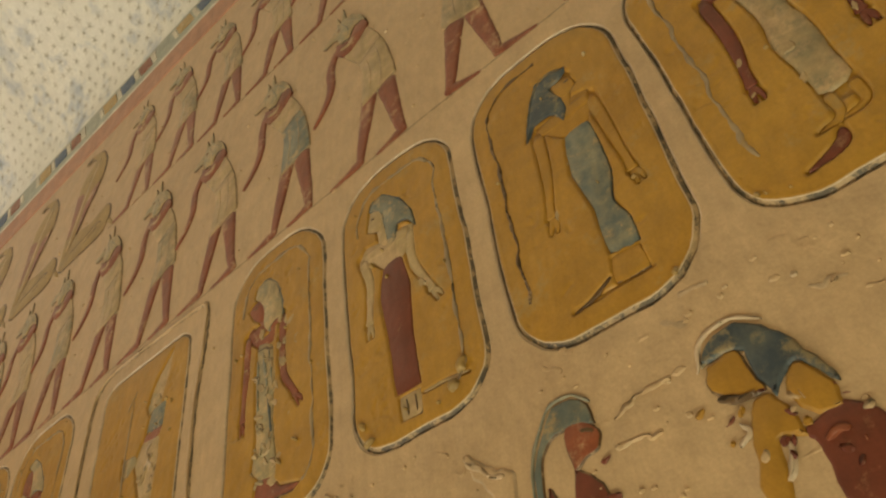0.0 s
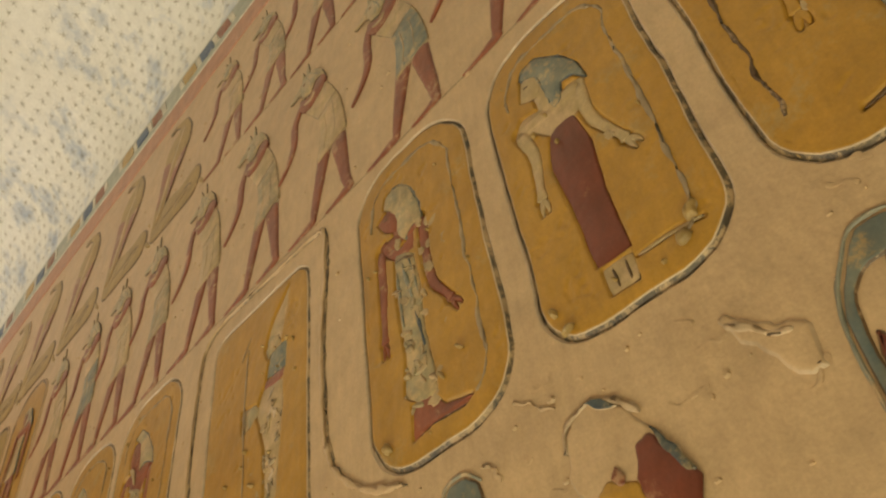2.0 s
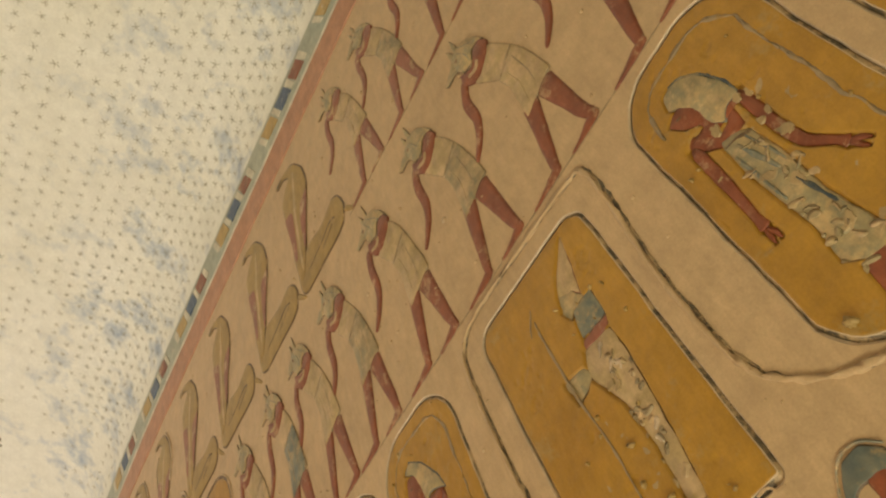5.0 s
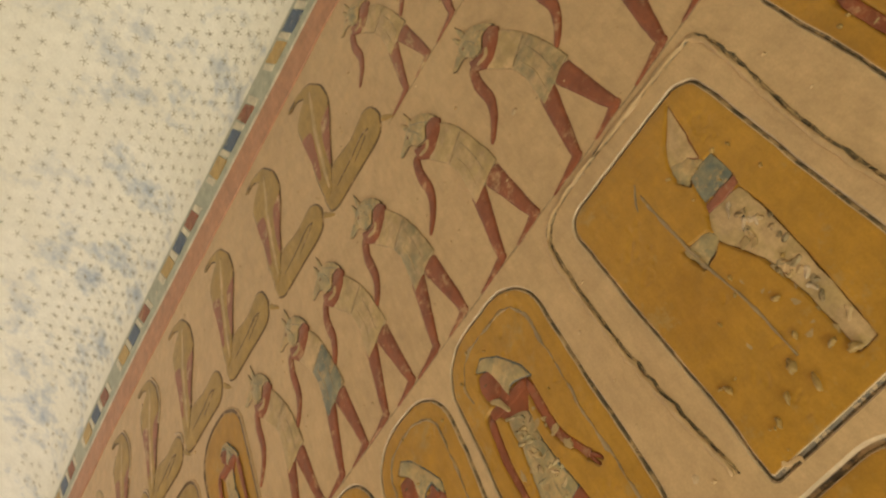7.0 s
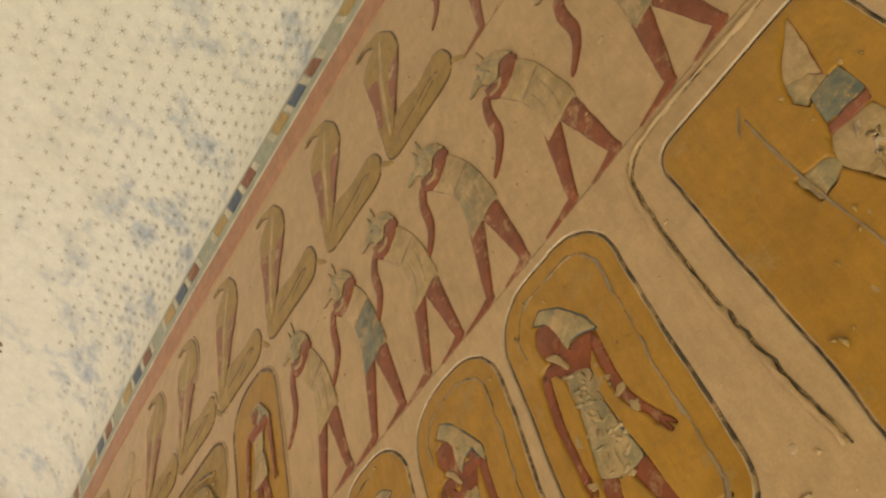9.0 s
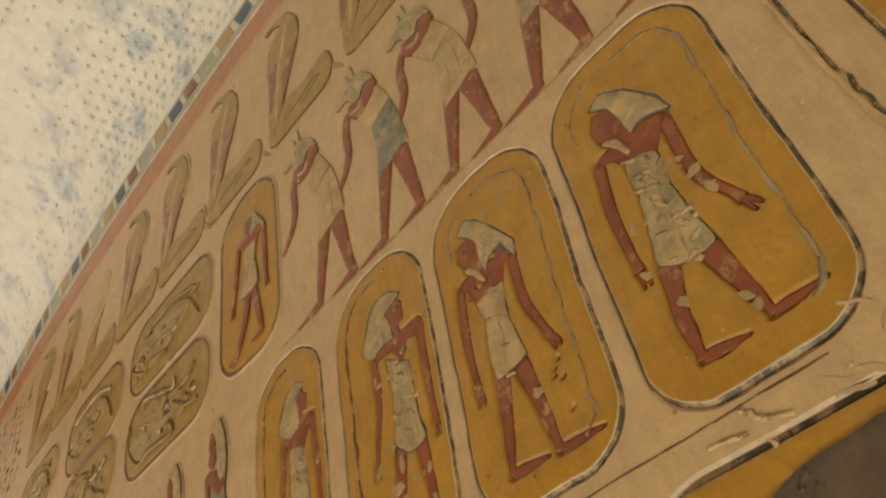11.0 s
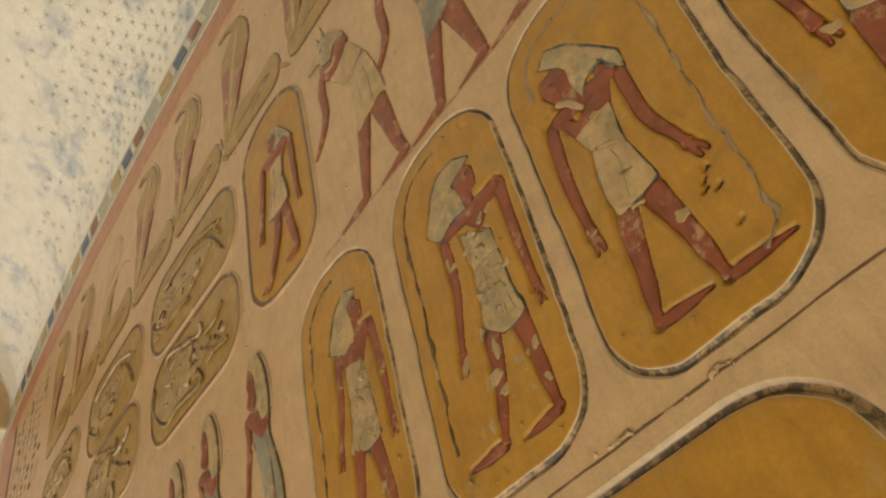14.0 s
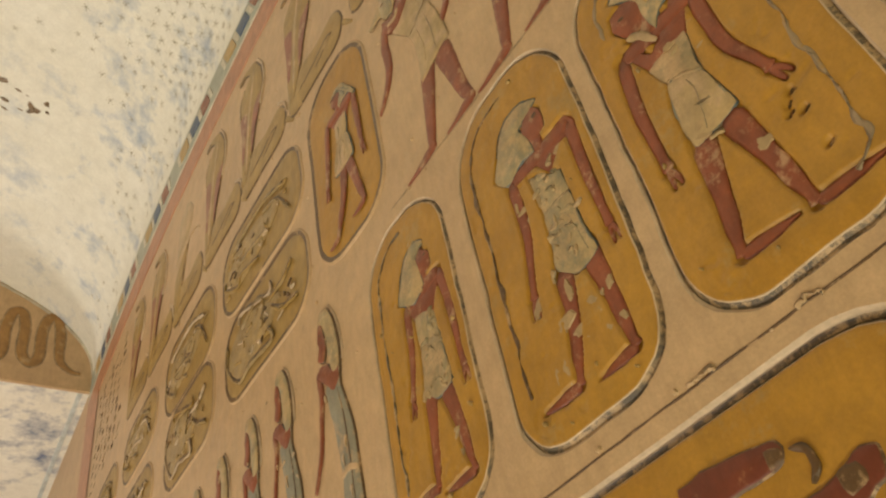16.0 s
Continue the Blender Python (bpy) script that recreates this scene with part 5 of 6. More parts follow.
for i, (y0, y1, z0, z1) in enumerate(((1.178, 1.616, 2.746, 2.970), (1.178, 1.598, 2.508, 2.722), (1.674, 2.064, 2.744, 2.966), (1.674, 2.034, 2.522, 2.736),
                                      (2.150, 2.512, 2.775, 2.960), (2.150, 2.500, 2.545, 2.722), (2.600, 2.940, 2.775, 2.960), (2.600, 2.930, 2.545, 2.722), (3.02, 3.30, 2.775, 2.95), (3.02, 3.30, 2.545, 2.71))):
    r = random.Random(70 + i)
    o = (y0, y1, z0, z1, 0.085, 0.085, 0.03)
    f = flat_oval(o, "yellow oval holding a lying outlined figure, weathered", pale_ochre, umber, MUMMIES)
    zc, yc = (z0 + z1) / 2, (y0 + y1) / 2
    at = lambda u, w: (y0 + u * (y1 - y0) + 0.006 * noise.noise((u * 5, w * 5, i)), z0 + w * (z1 - z0) + 0.006 * noise.noise((u * 5, w * 5, i + 9.5)))
    bm = bmesh.new()
    patch(bm, [at(*q) for q in LYING[i % 2][0]], 1, None, 0.0030, 0.0026, 0.003, 0.004)
    # pale ridges with umber beside them draw in the relief's glints and shade
    for line in LYING[i % 2][1:]:
        pts = [at(*q) for q in line]
        limb(bm, [(a + 0.003, b + 0.007, 0.009) for a, b in pts], 2, 0.0012, 0.0048, wobble=0.004)
        limb(bm, [(a, b, r.uniform(0.0025, 0.0055)) for a, b in pts], r.choice((0, 1, 3)), 0.0044, 0.0044, wobble=0.006)
    for t in range(24):
        a, b = at(r.uniform(0.15, 0.9), r.uniform(0.25, 0.7))
        limb(bm, [(a, b, 0.004), (a + r.uniform(-0.014, 0.014), b + r.uniform(-0.01, 0.01), 0.006), (a + r.uniform(-0.03, 0.03), b + r.uniform(-0.015, 0.015), 0.003)], r.choice((0, 1, 2, 3)), r.uniform(0.002, 0.004), 0.0046, wobble=0.004)
    part("figure", bm, [pale_ochre, weathered, umber, bare], f)

# standing figures beyond the row of ovals
ROBED = ((1.118, 1.0), (1.300, 0.98), (1.446, 0.95), (1.600, 0.95), (1.75, 0.95), (1.90, 0.95), (2.05, 0.95), (2.20, 0.95))
for i, (y, size) in enumerate(ROBED):
    bm = bmesh.new()
    k = mirror(1, y, 1.95, size)
    q = lambda *p: [(y + size * a, 1.95 + size * b) for a, b in p]
    limb(bm, k((-0.036, 0.090, 0.026), (-0.040, 0.040, 0.018), (-0.042, 0.010, 0.015), (0.0, 0.0, 0.006)), 0, 0.0030)
    limb(bm, k((-0.006, 0.090, 0.026), (-0.002, 0.040, 0.018), (0.0, 0.010, 0.015), (0.045, 0.0, 0.006)), 0, 0.0032)
    # long robe hanging from the shoulders, with a slanting hem
    patch(bm, q((-0.018, 0.366), (0.026, 0.352), (0.034, 0.340), (0.014, 0.254), (0.004, 0.183), (0.004, 0.088), (-0.026, 0.076), (-0.052, 0.096), (-0.050, 0.173), (-0.043, 0.250), (-0.018, 0.330)), 1, 3, 0.0040, 0.0002, 0.0018, 0.002)
    limb(bm, k((-0.008, 0.330, 0.002), (-0.022, 0.250, 0.004), (-0.030, 0.120, 0.002)), 3, 0.0008, 0.0040)
    limb(bm, k((-0.046, 0.176, 0.008), (-0.020, 0.186, 0.012), (0.002, 0.180, 0.008)), 4, 0.0010, 0.0040)
    # red breast and the long hanging arm
    patch(bm, q((-0.014, 0.384), (-0.017, 0.344), (0.004, 0.330), (0.026, 0.350), (0.058, 0.388), (0.044, 0.400), (0.018, 0.392), (0.004, 0.372)), 0, 3, 0.0040, 0.0008, 0.0018, 0.002)
    limb(bm, k((0.056, 0.394, 0.016), (0.050, 0.346, 0.015), (0.058, 0.296, 0.012), (0.066, 0.250, 0.012), (0.092, 0.196, 0.008)), 0, 0.0034, 0.0006)
    patch(bm, q((0.028, 0.480), (0.041, 0.482), (0.049, 0.456), (0.044, 0.436), (0.052, 0.414), (0.030, 0.400), (0.018, 0.424), (0.022, 0.452)), 0, 3, 0.0038, 0.0010, 0.0016, 0.0015)
    limb(bm, k((0.030, 0.458, 0.003), (0.038, 0.456, 0.003)), 3, 0.0008, 0.0046)
    patch(bm, q((0.041, 0.484), (0.030, 0.504), (0.006, 0.498), (-0.014, 0.462), (-0.024, 0.408), (-0.022, 0.366), (0.002, 0.362), (0.014, 0.400), (0.016, 0.436), (0.026, 0.470)), 2, 3, 0.0046, 0.0012, 0.0018, 0.0015)
    limb(bm, k((-0.027, 0.372, 0.003), (-0.029, 0.410, 0.003), (-0.018, 0.464, 0.003), (0.004, 0.503, 0.002)), 5, 0.0030, 0.0, wobble=0.003)
    r = random.Random(400 + i)
    for n in range(7):
        a, b = y + r.uniform(-0.03, 0.04), 1.95 + r.uniform(0.12, 0.47)
        limb(bm, [(a, b, 0.002), (a + r.uniform(-0.006, 0.006), b + r.uniform(-0.008, 0.008), r.uniform(0.004, 0.008)), (a + r.uniform(-0.01, 0.01), b - r.uniform(0.0, 0.016), 0.002)], r.choice((4, 5)), 0.0022, 0.0034, wobble=0.004)
    tagged(part("figure_relief", bm, [red, robe_paint, wig_paint, umber, plaster, bare]), "slim standing figure in a pale blue robe, painted relief", "wall relief", "robed figures beside the ovals")

# ---- register lines ----
for name, y0, y1, z, mat, w in (("register_line", -3.0, 0.90, 2.4745, faded_line, 0.003), ("register_line", -3.0, 0.05, 3.034, faded_line, 0.0026), ("register_line", 0.02, 2.4, 1.908, umber, 0.0022)):
    bm = bmesh.new()
    n = int((y1 - y0) / 0.04)
    limb(bm, [(y0 + (y1 - y0) * i / n, z + 0.0025 * noise.noise((i * 0.7, z, 0)), w) for i in range(n + 1)], 0, 0.0008, 0.0, n=2)
    tagged(part(name, bm, mat), "thin painted ground line under the figures", "painted line", kind="structure")

# ---- large ovals of the lower register ----
for key, text in (("low_near", "large yellow oval with broad black edge and bare grey stone"), ("low_far", "large yellow oval with black edge and red lying figures")):
    f = oval_panel(LOW_OVALS[key], text, None, ochre, 0.008, 0.019, "large ovals of the lower register")
    bm = bmesh.new()
    if key == "low_near":
        limb(bm, [(0.18, 1.40, 0.10), (0.165, 1.70, 0.10), (0.10, 1.775, 0.10), (-0.05, 1.79, 0.10), (-0.25, 1.79, 0.10)], 0, 0.006, 0.001, wobble=0.006)
        limb(bm, [(0.0, 1.35, 0.30), (0.0, 1.69, 0.26)], 0, 0.005, 0.001, wobble=0.006)
        r = random.Random(55)
        for n in range(40):
            a, b = r.uniform(-0.2, 0.2), r.uniform(1.6, 1.82)
            limb(bm, [(a, b, 0.002), (a + r.uniform(-0.02, 0.02), b + r.uniform(-0.02, 0.02), r.uniform(0.004, 0.014)), (a + r.uniform(-0.04, 0.04), b + r.uniform(-0.03, 0.03), 0.002)], 0, r.uniform(0.0008, 0.0020), 0.0056, wobble=0.003, n=4)
        part("bare_stone", bm, grey_stone, f, "flaked patch of grey bare stone")
    else:
        patch(bm, [(0.560, 1.840), (0.500, 1.838), (0.462, 1.832), (0.452, 1.822), (0.462, 1.808), (0.500, 1.806), (0.560, 1.806)], 0, 1, 0.0030, 0.0006, 0.002, 0.003)
        patch(bm, [(0.470, 1.826), (0.456, 1.822), (0.456, 1.812), (0.470, 1.810)], 1, None, 0.0010, 0.0034, 0.0015, 0.002)
        patch(bm, [(0.560, 1.776), (0.440, 1.782), (0.400, 1.795), (0.386, 1.788), (0.392, 1.766), (0.440, 1.750), (0.560, 1.735)], 0, 1, 0.0030, 0.0006, 0.002, 0.003)
        patch(bm, [(0.424, 1.784), (0.406, 1.786), (0.402, 1.770), (0.420, 1.766)], 1, None, 0.0010, 0.0034, 0.0015, 0.002)
        limb(bm, [(0.448, 1.818, 0.004), (0.436, 1.812, 0.007), (0.434, 1.798, 0.006), (0.442, 1.786, 0.003)], 1, 0.0030, 0.0010, wobble=0.003)
        part("figure", bm, [maroon, umber], f)


# ---- heads of the lower register ----
def bust(y, z, wig, face, body, label, turn=-1):
    """A head and shoulders with most of its plaster body lost."""
    q = lambda *p: [(y + turn * a, z + b) for a, b in p]
    bm = bmesh.new()
    patch(bm, q((-0.004, 0.024), (0.012, 0.012), (0.029, -0.017), (0.034, -0.050), (0.040, -0.140), (-0.026, -0.140), (-0.022, -0.060), (-0.012, -0.018)), 2, 5, 0.0022, 0.0002, 0.002, 0.004)
    patch(bm, q((-0.040, 0.014), (-0.027, 0.002), (-0.031, -0.060), (-0.038, -0.110), (-0.050, -0.110), (-0.045, -0.050)), 2, 5, 0.0020, 0.0002, 0.002, 0.004)
    patch(bm, q((-0.006, 0.070), (0.018, 0.068), (0.034, 0.048), (0.027, 0.032), (0.011, 0.029), (-0.002, 0.020), (-0.010, 0.048)), 1, 5, 0.0026, 0.0004, 0.0016, 0.003)
    patch(bm, q((-0.032, 0.078), (-0.016, 0.098), (0.008, 0.098), (0.026, 0.083), (0.030, 0.060), (0.012, 0.064), (-0.004, 0.067), (-0.023, 0.065), (-0.037, 0.050), (-0.043, 0.016), (-0.041, -0.050), (-0.052, -0.050), (-0.052, 0.036)), 0, 5, 0.0026, 0.0006, 0.0016, 0.002)
    limb(bm, [(a, b, 0.003) for a, b in q((-0.056, -0.050), (-0.055, 0.036), (-0.036, 0.081), (-0.018, 0.102), (0.008, 0.102), (0.029, 0.086))], 6, 0.0026, 0.0, wobble=0.002)
    limb(bm, [(a, b, 0.004) for a, b in q((0.012, 0.058), (0.020, 0.056), (0.027, 0.052))], 5, 0.0008, 0.0030)
    r = random.Random(int(1000 * abs(y)))
    for n in range(12):
        a, b = r.uniform(-0.045, 0.03), r.uniform(-0.09, 0.06)
        limb(bm, [(*c, w) for c, w in zip(q((a, b), (a + r.uniform(-0.008, 0.008), b + r.uniform(-0.006, 0.006)), (a + r.uniform(-0.016, 0.016), b + r.uniform(-0.01, 0.01))), (0.003, r.uniform(0.003, 0.008), 0.002))], r.choice((2, 2, 4, 5)), 0.0014, 0.0022, wobble=0.004)
    return tagged(part("figure_relief", bm, [wig, face, body, bare, plaster, umber, robe_paint]), label, "wall relief", "damaged figures of the lower register")


bm = bmesh.new()
patch(bm, [(-1.423, 1.741), (-1.444, 1.752), (-1.466, 1.756), (-1.490, 1.730), (-1.490, 1.660), (-1.440, 1.670), (-1.432, 1.723)], 2, None, 0.0030, 0.0002, 0.002, 0.005)
patch(bm, [(-1.397, 1.787), (-1.413, 1.786), (-1.427, 1.756), (-1.425, 1.739), (-1.406, 1.747), (-1.396, 1.690), (-1.376, 1.700), (-1.386, 1.765)], 1, None, 0.0034, 0.0004, 0.002, 0.004)
patch(bm, [(-1.431, 1.799), (-1.447, 1.802), (-1.463, 1.771), (-1.463, 1.750), (-1.444, 1.751), (-1.430, 1.765), (-1.426, 1.779)], 1, None, 0.0036, 0.0005, 0.002, 0.003)
patch(bm, [(-1.366, 1.836), (-1.395, 1.842), (-1.406, 1.818), (-1.409, 1.790), (-1.379, 1.794), (-1.363, 1.810)], 1, 4, 0.0036, 0.0006, 0.002, 0.004)
patch(bm, [(-1.363, 1.838), (-1.375, 1.861), (-1.404, 1.866), (-1.429, 1.850), (-1.448, 1.823), (-1.467, 1.780), (-1.466, 1.769), (-1.446, 1.803), (-1.431, 1.799), (-1.417, 1.781), (-1.408, 1.804), (-1.402, 1.836), (-1.378, 1.842)], 0, None, 0.0040, 0.0008, 0.002, 0.003)
# bare-coloured strokes imitate the wig's lit edge and the glints below it
limb(bm, [(-1.357, 1.834, 0.004), (-1.370, 1.865, 0.005), (-1.402, 1.872, 0.004), (-1.430, 1.856, 0.002)], 3, 0.003, 0.0, wobble=0.003)
limb(bm, [(-1.372, 1.752, 0.004), (-1.384, 1.762, 0.006), (-1.378, 1.772, 0.003)], 3, 0.003, 0.001, wobble=0.004)
limb(bm, [(-1.368, 1.800, 0.005), (-1.385, 1.793, 0.007), (-1.402, 1.792, 0.004)], 4, 0.002, 0.0040, wobble=0.004)
limb(bm, [(-1.412, 1.740, 0.004), (-1.408, 1.722, 0.007), (-1.400, 1.710, 0.003)], 3, 0.003, 0.0006, wobble=0.004)
limb(bm, [(-1.440, 1.728, 0.003), (-1.452, 1.734, 0.007), (-1.460, 1.730, 0.003)], 5, 0.003, 0.0030, wobble=0.004)
r = random.Random(17)
for n in range(26):
    a, b = -1.43 + r.gauss(0, 0.03), 1.755 + r.gauss(0, 0.04)
    d, e = r.uniform(-0.010, 0.010), r.uniform(-0.010, 0.010)
    limb(bm, [(a, b, 0.002), (a + d * 0.5, b + e * 0.6, r.uniform(0.003, 0.008)), (a + d, b + e, 0.002)], r.choice((1, 2, 2, 5, 6)), r.uniform(0.0008, 0.0014), 0.0030, wobble=0.005, n=4)
tagged(part("figure_relief", bm, [deep_blue, ochre, maroon, bare, umber, red, plaster]), "damaged relief of a bowed figure with dark blue wig", "wall relief", "damaged figures of the lower register")
for y, z in ((-1.212, 1.778), (-0.752, 1.776), (-0.555, 1.774)):
    bust(y, z, slate_blue, red, maroon, "damaged relief figure with blue-green wig and red body")

# a head whose paint is lost: a smooth island of pale plaster with a ragged broken rim, and remains of red, blue and yellow below it
bm = bmesh.new()
patch(bm, [(-0.890, 1.842), (-0.902, 1.862), (-0.928, 1.870), (-0.958, 1.852), (-0.984, 1.820), (-1.004, 1.782), (-0.972, 1.752), (-0.934, 1.764), (-0.906, 1.782), (-0.890, 1.808)], 5, 0, 0.0026, 0.0002, 0.0022, 0.005)
patch(bm, [(-0.962, 1.808), (-0.981, 1.812), (-0.999, 1.788), (-1.011, 1.758), (-1.006, 1.700), (-0.972, 1.700), (-0.964, 1.751), (-0.958, 1.782)], 2, None, 0.0030, 0.0022, 0.002, 0.005)
patch(bm, [(-0.914, 1.787), (-0.934, 1.792), (-0.958, 1.780), (-0.968, 1.751), (-0.960, 1.700), (-0.922, 1.700), (-0.920, 1.758)], 3, None, 0.0030, 0.0018, 0.002, 0.004)
patch(bm, [(-0.922, 1.872), (-0.942, 1.868), (-0.956, 1.852), (-0.940, 1.856), (-0.930, 1.862)], 1, 0, 0.0020, 0.0024, 0.001, 0.002)
patch(bm, [(-0.984, 1.818), (-1.000, 1.792), (-1.012, 1.766), (-1.004, 1.766), (-0.990, 1.790)], 1, None, 0.0016, 0.0040, 0.0012, 0.003)
patch(bm, [(-0.934, 1.792), (-0.940, 1.800), (-0.948, 1.790), (-0.942, 1.782)], 4, None, 0.0014, 0.0044, 0.001, 0.003)
for line in (((-0.890, 1.836), (-0.897, 1.858), (-0.914, 1.868), (-0.932, 1.872)), ((-0.944, 1.866), (-0.962, 1.852), (-0.976, 1.836))):
    limb(bm, [(y, z, 0.0040) for y, z in line], 0, 0.0030, 0.0008, wobble=0.006)
tagged(part("figure_relief", bm, [scar_tone, deep_blue, maroon, ochre, red, plaster]), "flaked relief head with lost paint and red remains", "wall relief", "damaged figures of the lower register")
# a broken island of pale plaster beside it
bm = bmesh.new()
patch(bm, [(-1.068, 1.868), (-1.078, 1.872), (-1.091, 1.862), (-1.111, 1.842), (-1.125, 1.838), (-1.138, 1.818), (-1.136, 1.790), (-1.117, 1.792), (-1.098, 1.820), (-1.082, 1.842)], 0, 1, 0.0030, 0.0002, 0.0030, 0.005)
limb(bm, [(-1.074, 1.864, 0.004), (-1.090, 1.852, 0.007), (-1.108, 1.834, 0.006), (-1.124, 1.828, 0.004)], 1, 0.0016, 0.0026, wobble=0.006)
tagged(part("plaster_scar", bm, [plaster, scar_tone]), "raised broken island of pale plaster on the wall", "plaster scar", "ragged plaster ridges")


# ---- serpent on the lunette ----
def on_lunette(x, z, h=0.0):
    return Vector((x, FAR_END - h, z))


bm = bmesh.new()
wave = []
for k in range(-6, 2):
    x = -0.275 + 0.15 * k
    wave += [(x - 0.004, 3.885, 0.042), (x - 0.006, 4.02, 0.042), (x + 0.014, 4.105, 0.040), (x + 0.052, 4.105, 0.040), (x + 0.072, 4.02, 0.042), (x + 0.074, 3.90, 0.042), (x + 0.110, 3.850, 0.040)]
wave = wave[:-2] + [(-0.045, 3.90, 0.034), (-0.02, 3.858, 0.026), (0.020, 3.834, 0.016), (0.055, 3.832, 0.008)]
limb(bm, wave, 1, 0.002, 0.0, place=on_lunette, grow=0.006)
limb(bm, wave, 0, 0.005, 0.001, place=on_lunette)
tagged(part("serpent_relief", bm, [serpent_paint, faded_line]), "coiling orange serpent painted on the end lunette", "wall relief")
bm = bmesh.new()
limb(bm, [(vault_point(0.004 + 0.5 * i / 24, FAR_END).x, vault_point(0.004 + 0.5 * i / 24, FAR_END).z - 0.012, 0.012) for i in range(25)], 0, 0.003, 0.0, place=on_lunette)
tagged(part("trim_lunette", bm, white), "white painted edge of the lunette", "painted line", kind="structure")

# painted stripe that ends the wall, and border of the next corridor's ceiling
bm = bmesh.new()
rows = [[bm.verts.new(on_wall(y, z, 0.003)) for y in (3.20, 3.34, 3.475)] for z in (0.9, 1.6, 2.3, 3.0, 3.585)]
for a, b in zip(rows, rows[1:]):
    for k in range(2):
        bm.faces.new((a[k], a[k + 1], b[k + 1], b[k]))
tagged(part("trim_end_stripe", bm, salmon, smooth=False), "upright faded red stripe at the wall's end", "painted band", kind="structure")
bm = bmesh.new()
rows = [[bm.verts.new((bend(y) - d, y, z)) for d, z in ((0.050, 3.756), (0.048, 3.751), (0.03, 3.751), (0.028, 3.756))] for y in (FAR_END + 0.03, 4.5, 6.0, 7.9)]
for a, b in zip(rows, rows[1:]):
    for k in range(3):
        bm.faces.new((a[k], a[k + 1], b[k + 1], b[k]))
tagged(part("trim_far_ceiling", bm, pale_border, smooth=False), "pale blue border on the next corridor's ceiling", "painted band", kind="structure")

# columns of small signs between the last cobra and the end stripe
r = random.Random(90)
bm = bmesh.new()
for col in range(7):
    y = 2.68 + 0.072 * col
    for row in range(12):
        z = 3.07 + 0.037 * row
        mat, kind = r.choice((0, 0, 1)), r.randrange(4)
        if r.random() < 0.15:
            continue
        a, b = y + r.uniform(-0.006, 0.006), z + r.uniform(-0.004, 0.004)
        if kind == 0:
            limb(bm, [(a - 0.02, b, 0.004), (a, b + r.uniform(-0.004, 0.004), 0.006), (a + 0.02, b, 0.004)], mat, 0.0016, 0.0, n=3)
        elif kind == 1:
            patch(bm, [(a - 0.014, b - 0.008), (a + 0.016, b - 0.010), (a + 0.010, b + 0.010), (a - 0.012, b + 0.008)], mat, None, 0.0016, 0.0002, 0.0014, 0.002, n=2)
        elif kind == 2:
            limb(bm, [(a + 0.016, b - 0.012, 0.004), (a + 0.004, b + 0.002, 0.007), (a - 0.014, b + 0.010, 0.004)], mat, 0.0018, 0.0, n=3)
        else:
            for d in (-0.012, 0.0, 0.012):
                limb(bm, [(a + d, b - 0.010, 0.004), (a + d + 0.002, b + 0.010, 0.004)], mat, 0.0016, 0.0, n=2)
tagged(part("wall_signs", bm, [faded_line, umber]), "columns of small faded dark signs on the plaster", "wall writing", kind="stuff")

# ---- stains on the vault ----
rnd = random.Random(12)


def on_vault(s, y, h=0.0):
    p = vault_point(s, y)
    q = Vector((-1.6 - p.x, 0, SPRING - 0.8 - p.z)).normalized()
    return p + q * h


bm = bmesh.new()
for i in range(16):
    s, y = 0.262 + rnd.gauss(0, 0.018), 2.42 + rnd.gauss(0, 0.07)
    a = rnd.uniform(0, math.tau)
    d = rnd.uniform(0.008, 0.05)
    limb(bm, [(s, y, 0.002), (s + 0.05 * d * math.cos(a), y + 0.5 * d * math.sin(a), rnd.uniform(0.003, 0.010)), (s + 0.1 * d * math.cos(a), y + d * math.sin(a), 0.002)], 0, 0.0012, 0.001, place=on_vault, wobble=0.003)
tagged(part("soot_stain", bm, stain_brown), "dark brown flaky stain on the white vault", "stain", kind="stuff")

# ---- loose crumbs, pits and scratches of the plaster ----
def chip(bm, y, z, size, high, r, mat=0):
    n = 7
    base, top = [], []
    turn = r.uniform(0, 6)
    stretch = r.uniform(0.5, 1.0)
    for i in range(n):
        a = turn + math.tau * i / n
        q = size * r.uniform(0.6, 1.0)
        base.append(on_wall(y + q * math.cos(a), z + q * stretch * math.sin(a), 0.0))
        top.append(on_wall(y + 0.6 * q * math.cos(a), z + 0.6 * q * stretch * math.sin(a), high))
    loops(bm, [base, top], [mat], fill=mat)


r = random.Random(21)
bm = bmesh.new()
for i in range(900):
    y, z = r.uniform(-2.0, 1.6), (r.uniform(1.72, 2.0) if r.random() < 0.5 else r.uniform(1.9, 3.5))
    if any(o[0] - 0.02 < y < o[1] + 0.02 and o[2] - 0.015 < z < o[3] + 0.015 for o in list(OVALS.values()) + list(LOW_OVALS.values())):
        continue
    chip(bm, y, z, r.uniform(0.0015, 0.006) * (1.6 if r.random() < 0.12 else 1), r.uniform(0.0010, 0.0030), r, 1 if r.random() < 0.12 else 0)
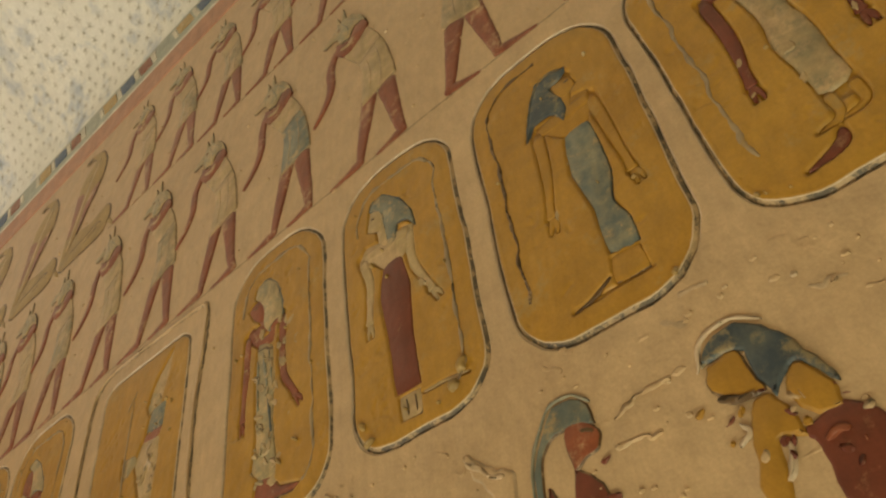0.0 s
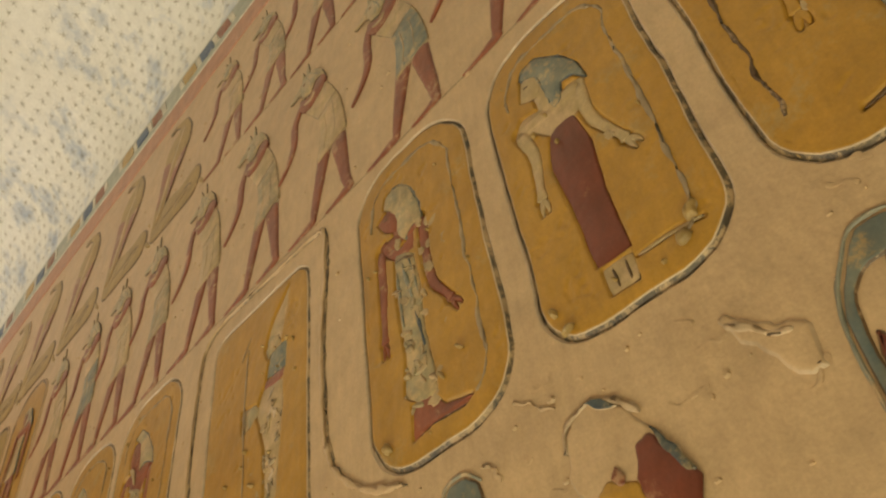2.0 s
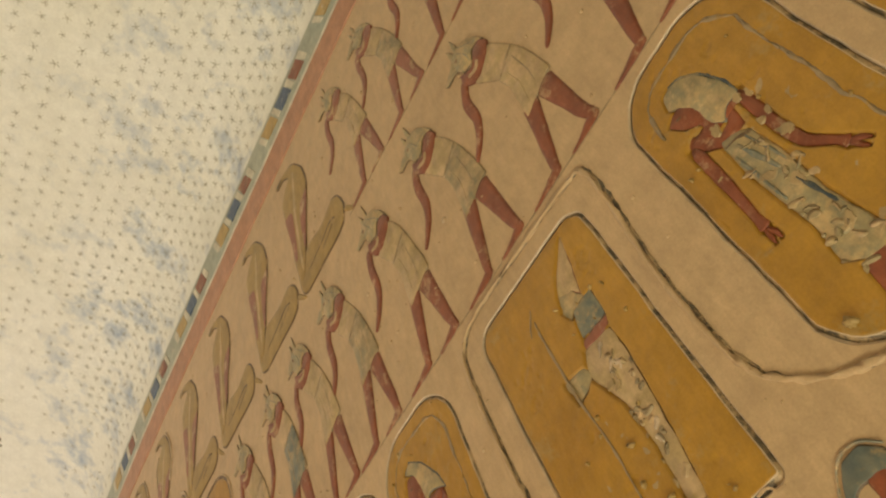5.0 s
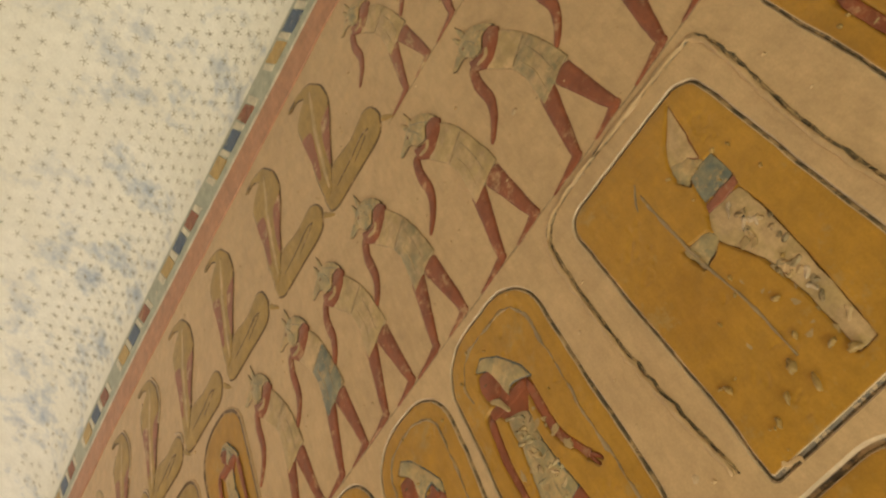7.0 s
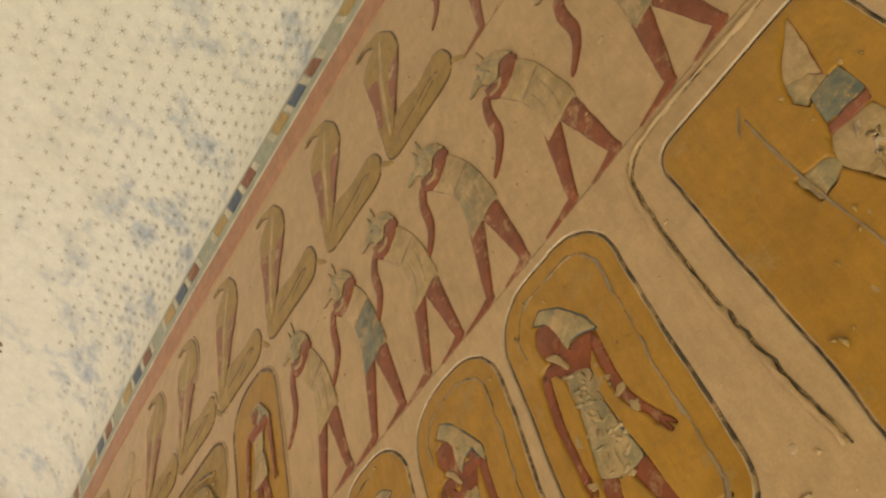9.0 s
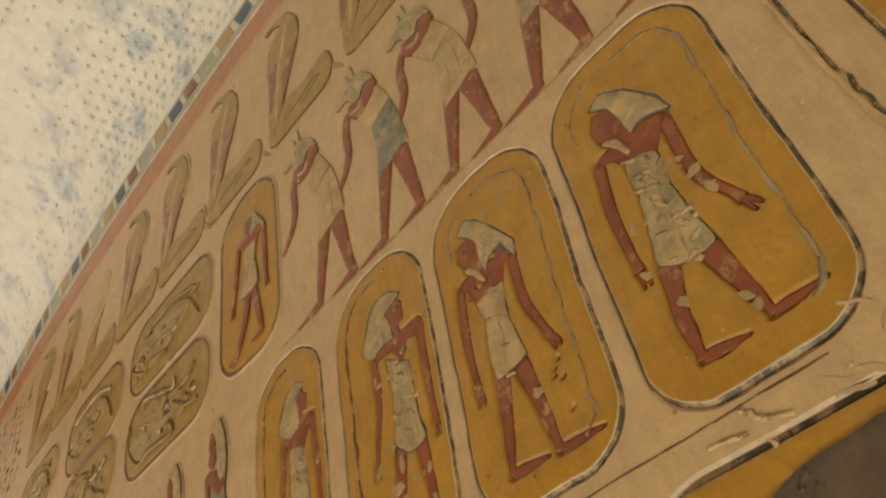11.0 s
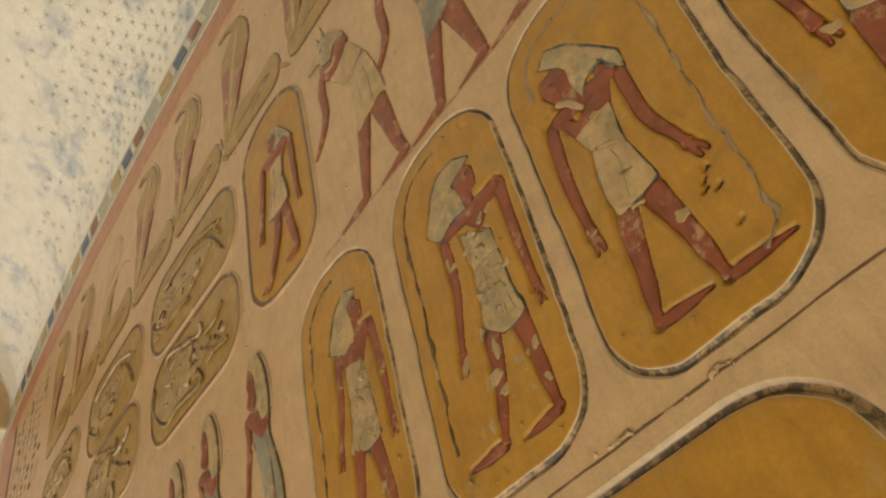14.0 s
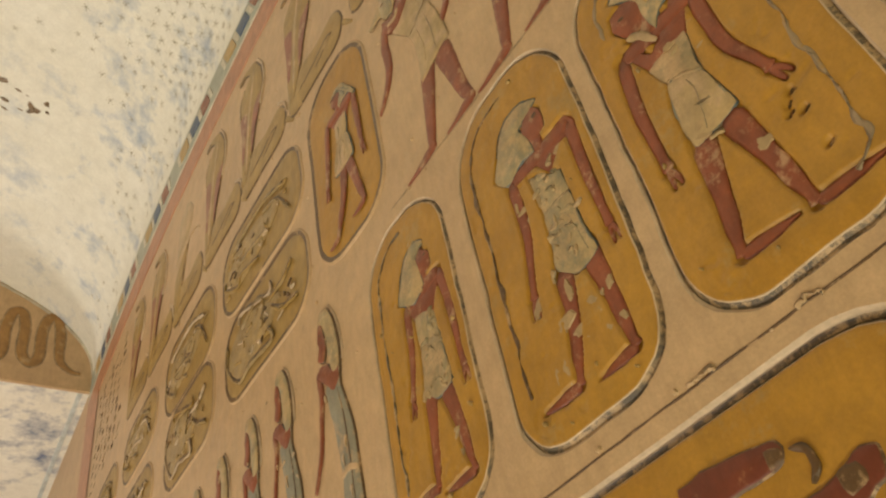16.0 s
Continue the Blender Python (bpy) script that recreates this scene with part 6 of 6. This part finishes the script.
for i in range(46):
    y, z, a, d = r.uniform(-1.7, 0.1), r.uniform(1.72, 1.93), r.uniform(-0.9, 0.9), r.uniform(0.008, 0.040)
    pts = [(y + d * t * math.cos(a) + r.uniform(-0.004, 0.004), z + d * t * math.sin(a) + r.uniform(-0.004, 0.004), r.uniform(0.0012, 0.0038)) for t in (0, 0.33, 0.66, 1)]
    limb(bm, pts, 1 if i % 5 == 0 else 0, r.uniform(0.0008, 0.0016), 0.0, wobble=0.005)
tagged(part("plaster_crumbs", bm, [plaster, scar_tone], smooth=False), "crumbs, ridges and scars of damaged plaster", "plaster", kind="stuff")


def scale_of_paint(bm, y, z, size, r, lift, high=0.0):
    """A thin jagged scab of plaster where paint has come off."""
    n = 17
    turn, stretch = r.uniform(0, math.pi), r.uniform(0.3, 0.8)
    base, mid, top = [], [], []
    for i in range(n):
        a = math.tau * i / n
        q = size * (0.75 + 0.42 * noise.noise((1.6 * math.cos(a) + 90 * y, 1.6 * math.sin(a), 70 * z)) + r.uniform(-0.06, 0.06))
        dy, dz = q * math.cos(a), q * stretch * math.sin(a)
        dy, dz = dy * math.cos(turn) - dz * math.sin(turn), dy * math.sin(turn) + dz * math.cos(turn)
        base.append(on_wall(y + dy, z + dz, lift - 0.002))
        up = lift + high * r.uniform(0.6, 1.1)
        mid.append(on_wall(y + 0.86 * dy, z + 0.86 * dz, 0.4 * lift + 0.6 * up))
        top.append(on_wall(y + (0.84 - 60 * high) * dy, z + (0.84 - 60 * high) * dz, up))
    loops(bm, [base, mid, top] if high else [base, top], [0, 0], fill=0)


r = random.Random(33)
bm = bmesh.new()
for key, many, drop in (("first", 14, 0.02), ("blue_dress", 2, 0.0), ("red_dress", 2, -0.06), ("lion_head", 18, -0.08), ("crowned", 14, -0.12), ("blue_wig", 20, -0.05), ("broad_wig", 6, -0.05), ("turned_head", 20, -0.07), ("long_wig", 9, -0.04)):
    y0, y1, z0, z1 = OVALS[key][:4]
    for i in range(many):
        y = (y0 + y1) / 2 + r.gauss(0, 0.16) * (y1 - y0)
        z = (z0 + z1) / 2 + drop + r.gauss(0, 0.16) * (z1 - z0)
        if y0 + 0.03 < y < y1 - 0.03 and z0 + 0.03 < z < z1 - 0.04:
            scale_of_paint(bm, y, z, r.uniform(0.004, 0.017), r, r.uniform(0.0002, 0.0011))
for y, z, size in ((0.592, 2.040, 0.030), (0.598, 2.010, 0.024), (0.604, 2.090, 0.018), (0.622, 2.060, 0.018), (0.640, 2.010, 0.020), (0.580, 2.060, 0.020), (0.640, 2.245, 0.014), (0.110, 2.030, 0.018), (0.060, 1.985, 0.018), (0.100, 1.990, 0.022), (-0.710, 2.045, 0.018), (-0.735, 2.020, 0.018), (0.850, 2.05, 0.018), (0.842, 2.02, 0.014)):
    scale_of_paint(bm, y, z, size, r, 0.0009)
tagged(part("paint_losses", bm, flake_tone, smooth=False), "pale scabs where paint has flaked from figures", "paint losses", kind="stuff")

bm = bmesh.new()
for key, o in OVALS.items():
    y0, y1, z0, z1 = o[:4]
    for i in range(7 if key != "crowned" else 16):
        y, z = r.uniform(y0 + 0.02, y1 - 0.02), z0 + 0.02 + (z1 - z0 - 0.05) * r.random() ** 1.5
        scale_of_paint(bm, y, z, r.uniform(0.0015, 0.0055), r, r.uniform(0.002, 0.0036), 0.003)
for y, z, size in ((-1.086, 1.990, 0.016), (-1.070, 1.968, 0.014), (-0.925, 1.956, 0.014), (-0.912, 1.985, 0.010), (-0.640, 1.965, 0.012), (-0.775, 2.030, 0.010), (-0.742, 2.010, 0.010), (-0.290, 1.985, 0.013), (-0.262, 1.962, 0.012), (-0.318, 2.010, 0.008), (-0.330, 2.060, 0.008), (-0.305, 2.125, 0.006), (-0.210, 2.020, 0.010), (-0.345, 1.972, 0.010), (-0.300, 1.950, 0.016), (-0.360, 1.950, 0.014), (-0.235, 1.948, 0.010), (-0.255, 2.09, 0.005)):
    scale_of_paint(bm, y, z, size * 0.9, r, 0.0030, 0.006)
tagged(part("loose_flakes", bm, lump_tone), "small loose flakes standing off the yellow ovals", "flakes", kind="stuff")

SCARS = (
    ((-1.262, 1.832), (-1.290, 1.842), (-1.332, 1.844)), ((-1.258, 1.804), (-1.282, 1.802), (-1.308, 1.796)),
    ((-0.838, 1.920), (-0.862, 1.905), (-0.886, 1.886)),
    ((-0.785, 1.874), (-0.800, 1.866), (-0.808, 1.850)),
    ((-0.090, 1.924), (-0.066, 1.920), (-0.045, 1.912), (-0.034, 1.902), (-0.052, 1.892)),
    ((0.072, 1.876), (0.098, 1.884), (0.108, 1.896), (0.120, 1.905)), ((0.120, 1.880), (0.140, 1.884), (0.165, 1.887)),
    ((0.365, 1.906), (0.376, 1.912), (0.392, 1.908)), ((0.478, 1.908), (0.492, 1.914), (0.510, 1.910)),
    ((1.82, 3.255), (1.86, 3.285), (1.92, 3.285), (1.95, 3.20), (1.97, 3.09), (1.975, 3.015)),
)
for pts in SCARS:
    bm = bmesh.new()
    rough = random.Random(int(1000 * abs(pts[0][0])))
    limb(bm, [(y + rough.uniform(-0.002, 0.002), z + rough.uniform(-0.002, 0.002), rough.uniform(0.0015, 0.006)) for y, z in smooth_line(pts, 5)], 0, 0.0019, 0.0, wobble=0.005, n=2)
    tagged(part("plaster_scar", bm, plaster), "ragged broken ridge of pale plaster on the wall", "plaster scar", "ragged plaster ridges")
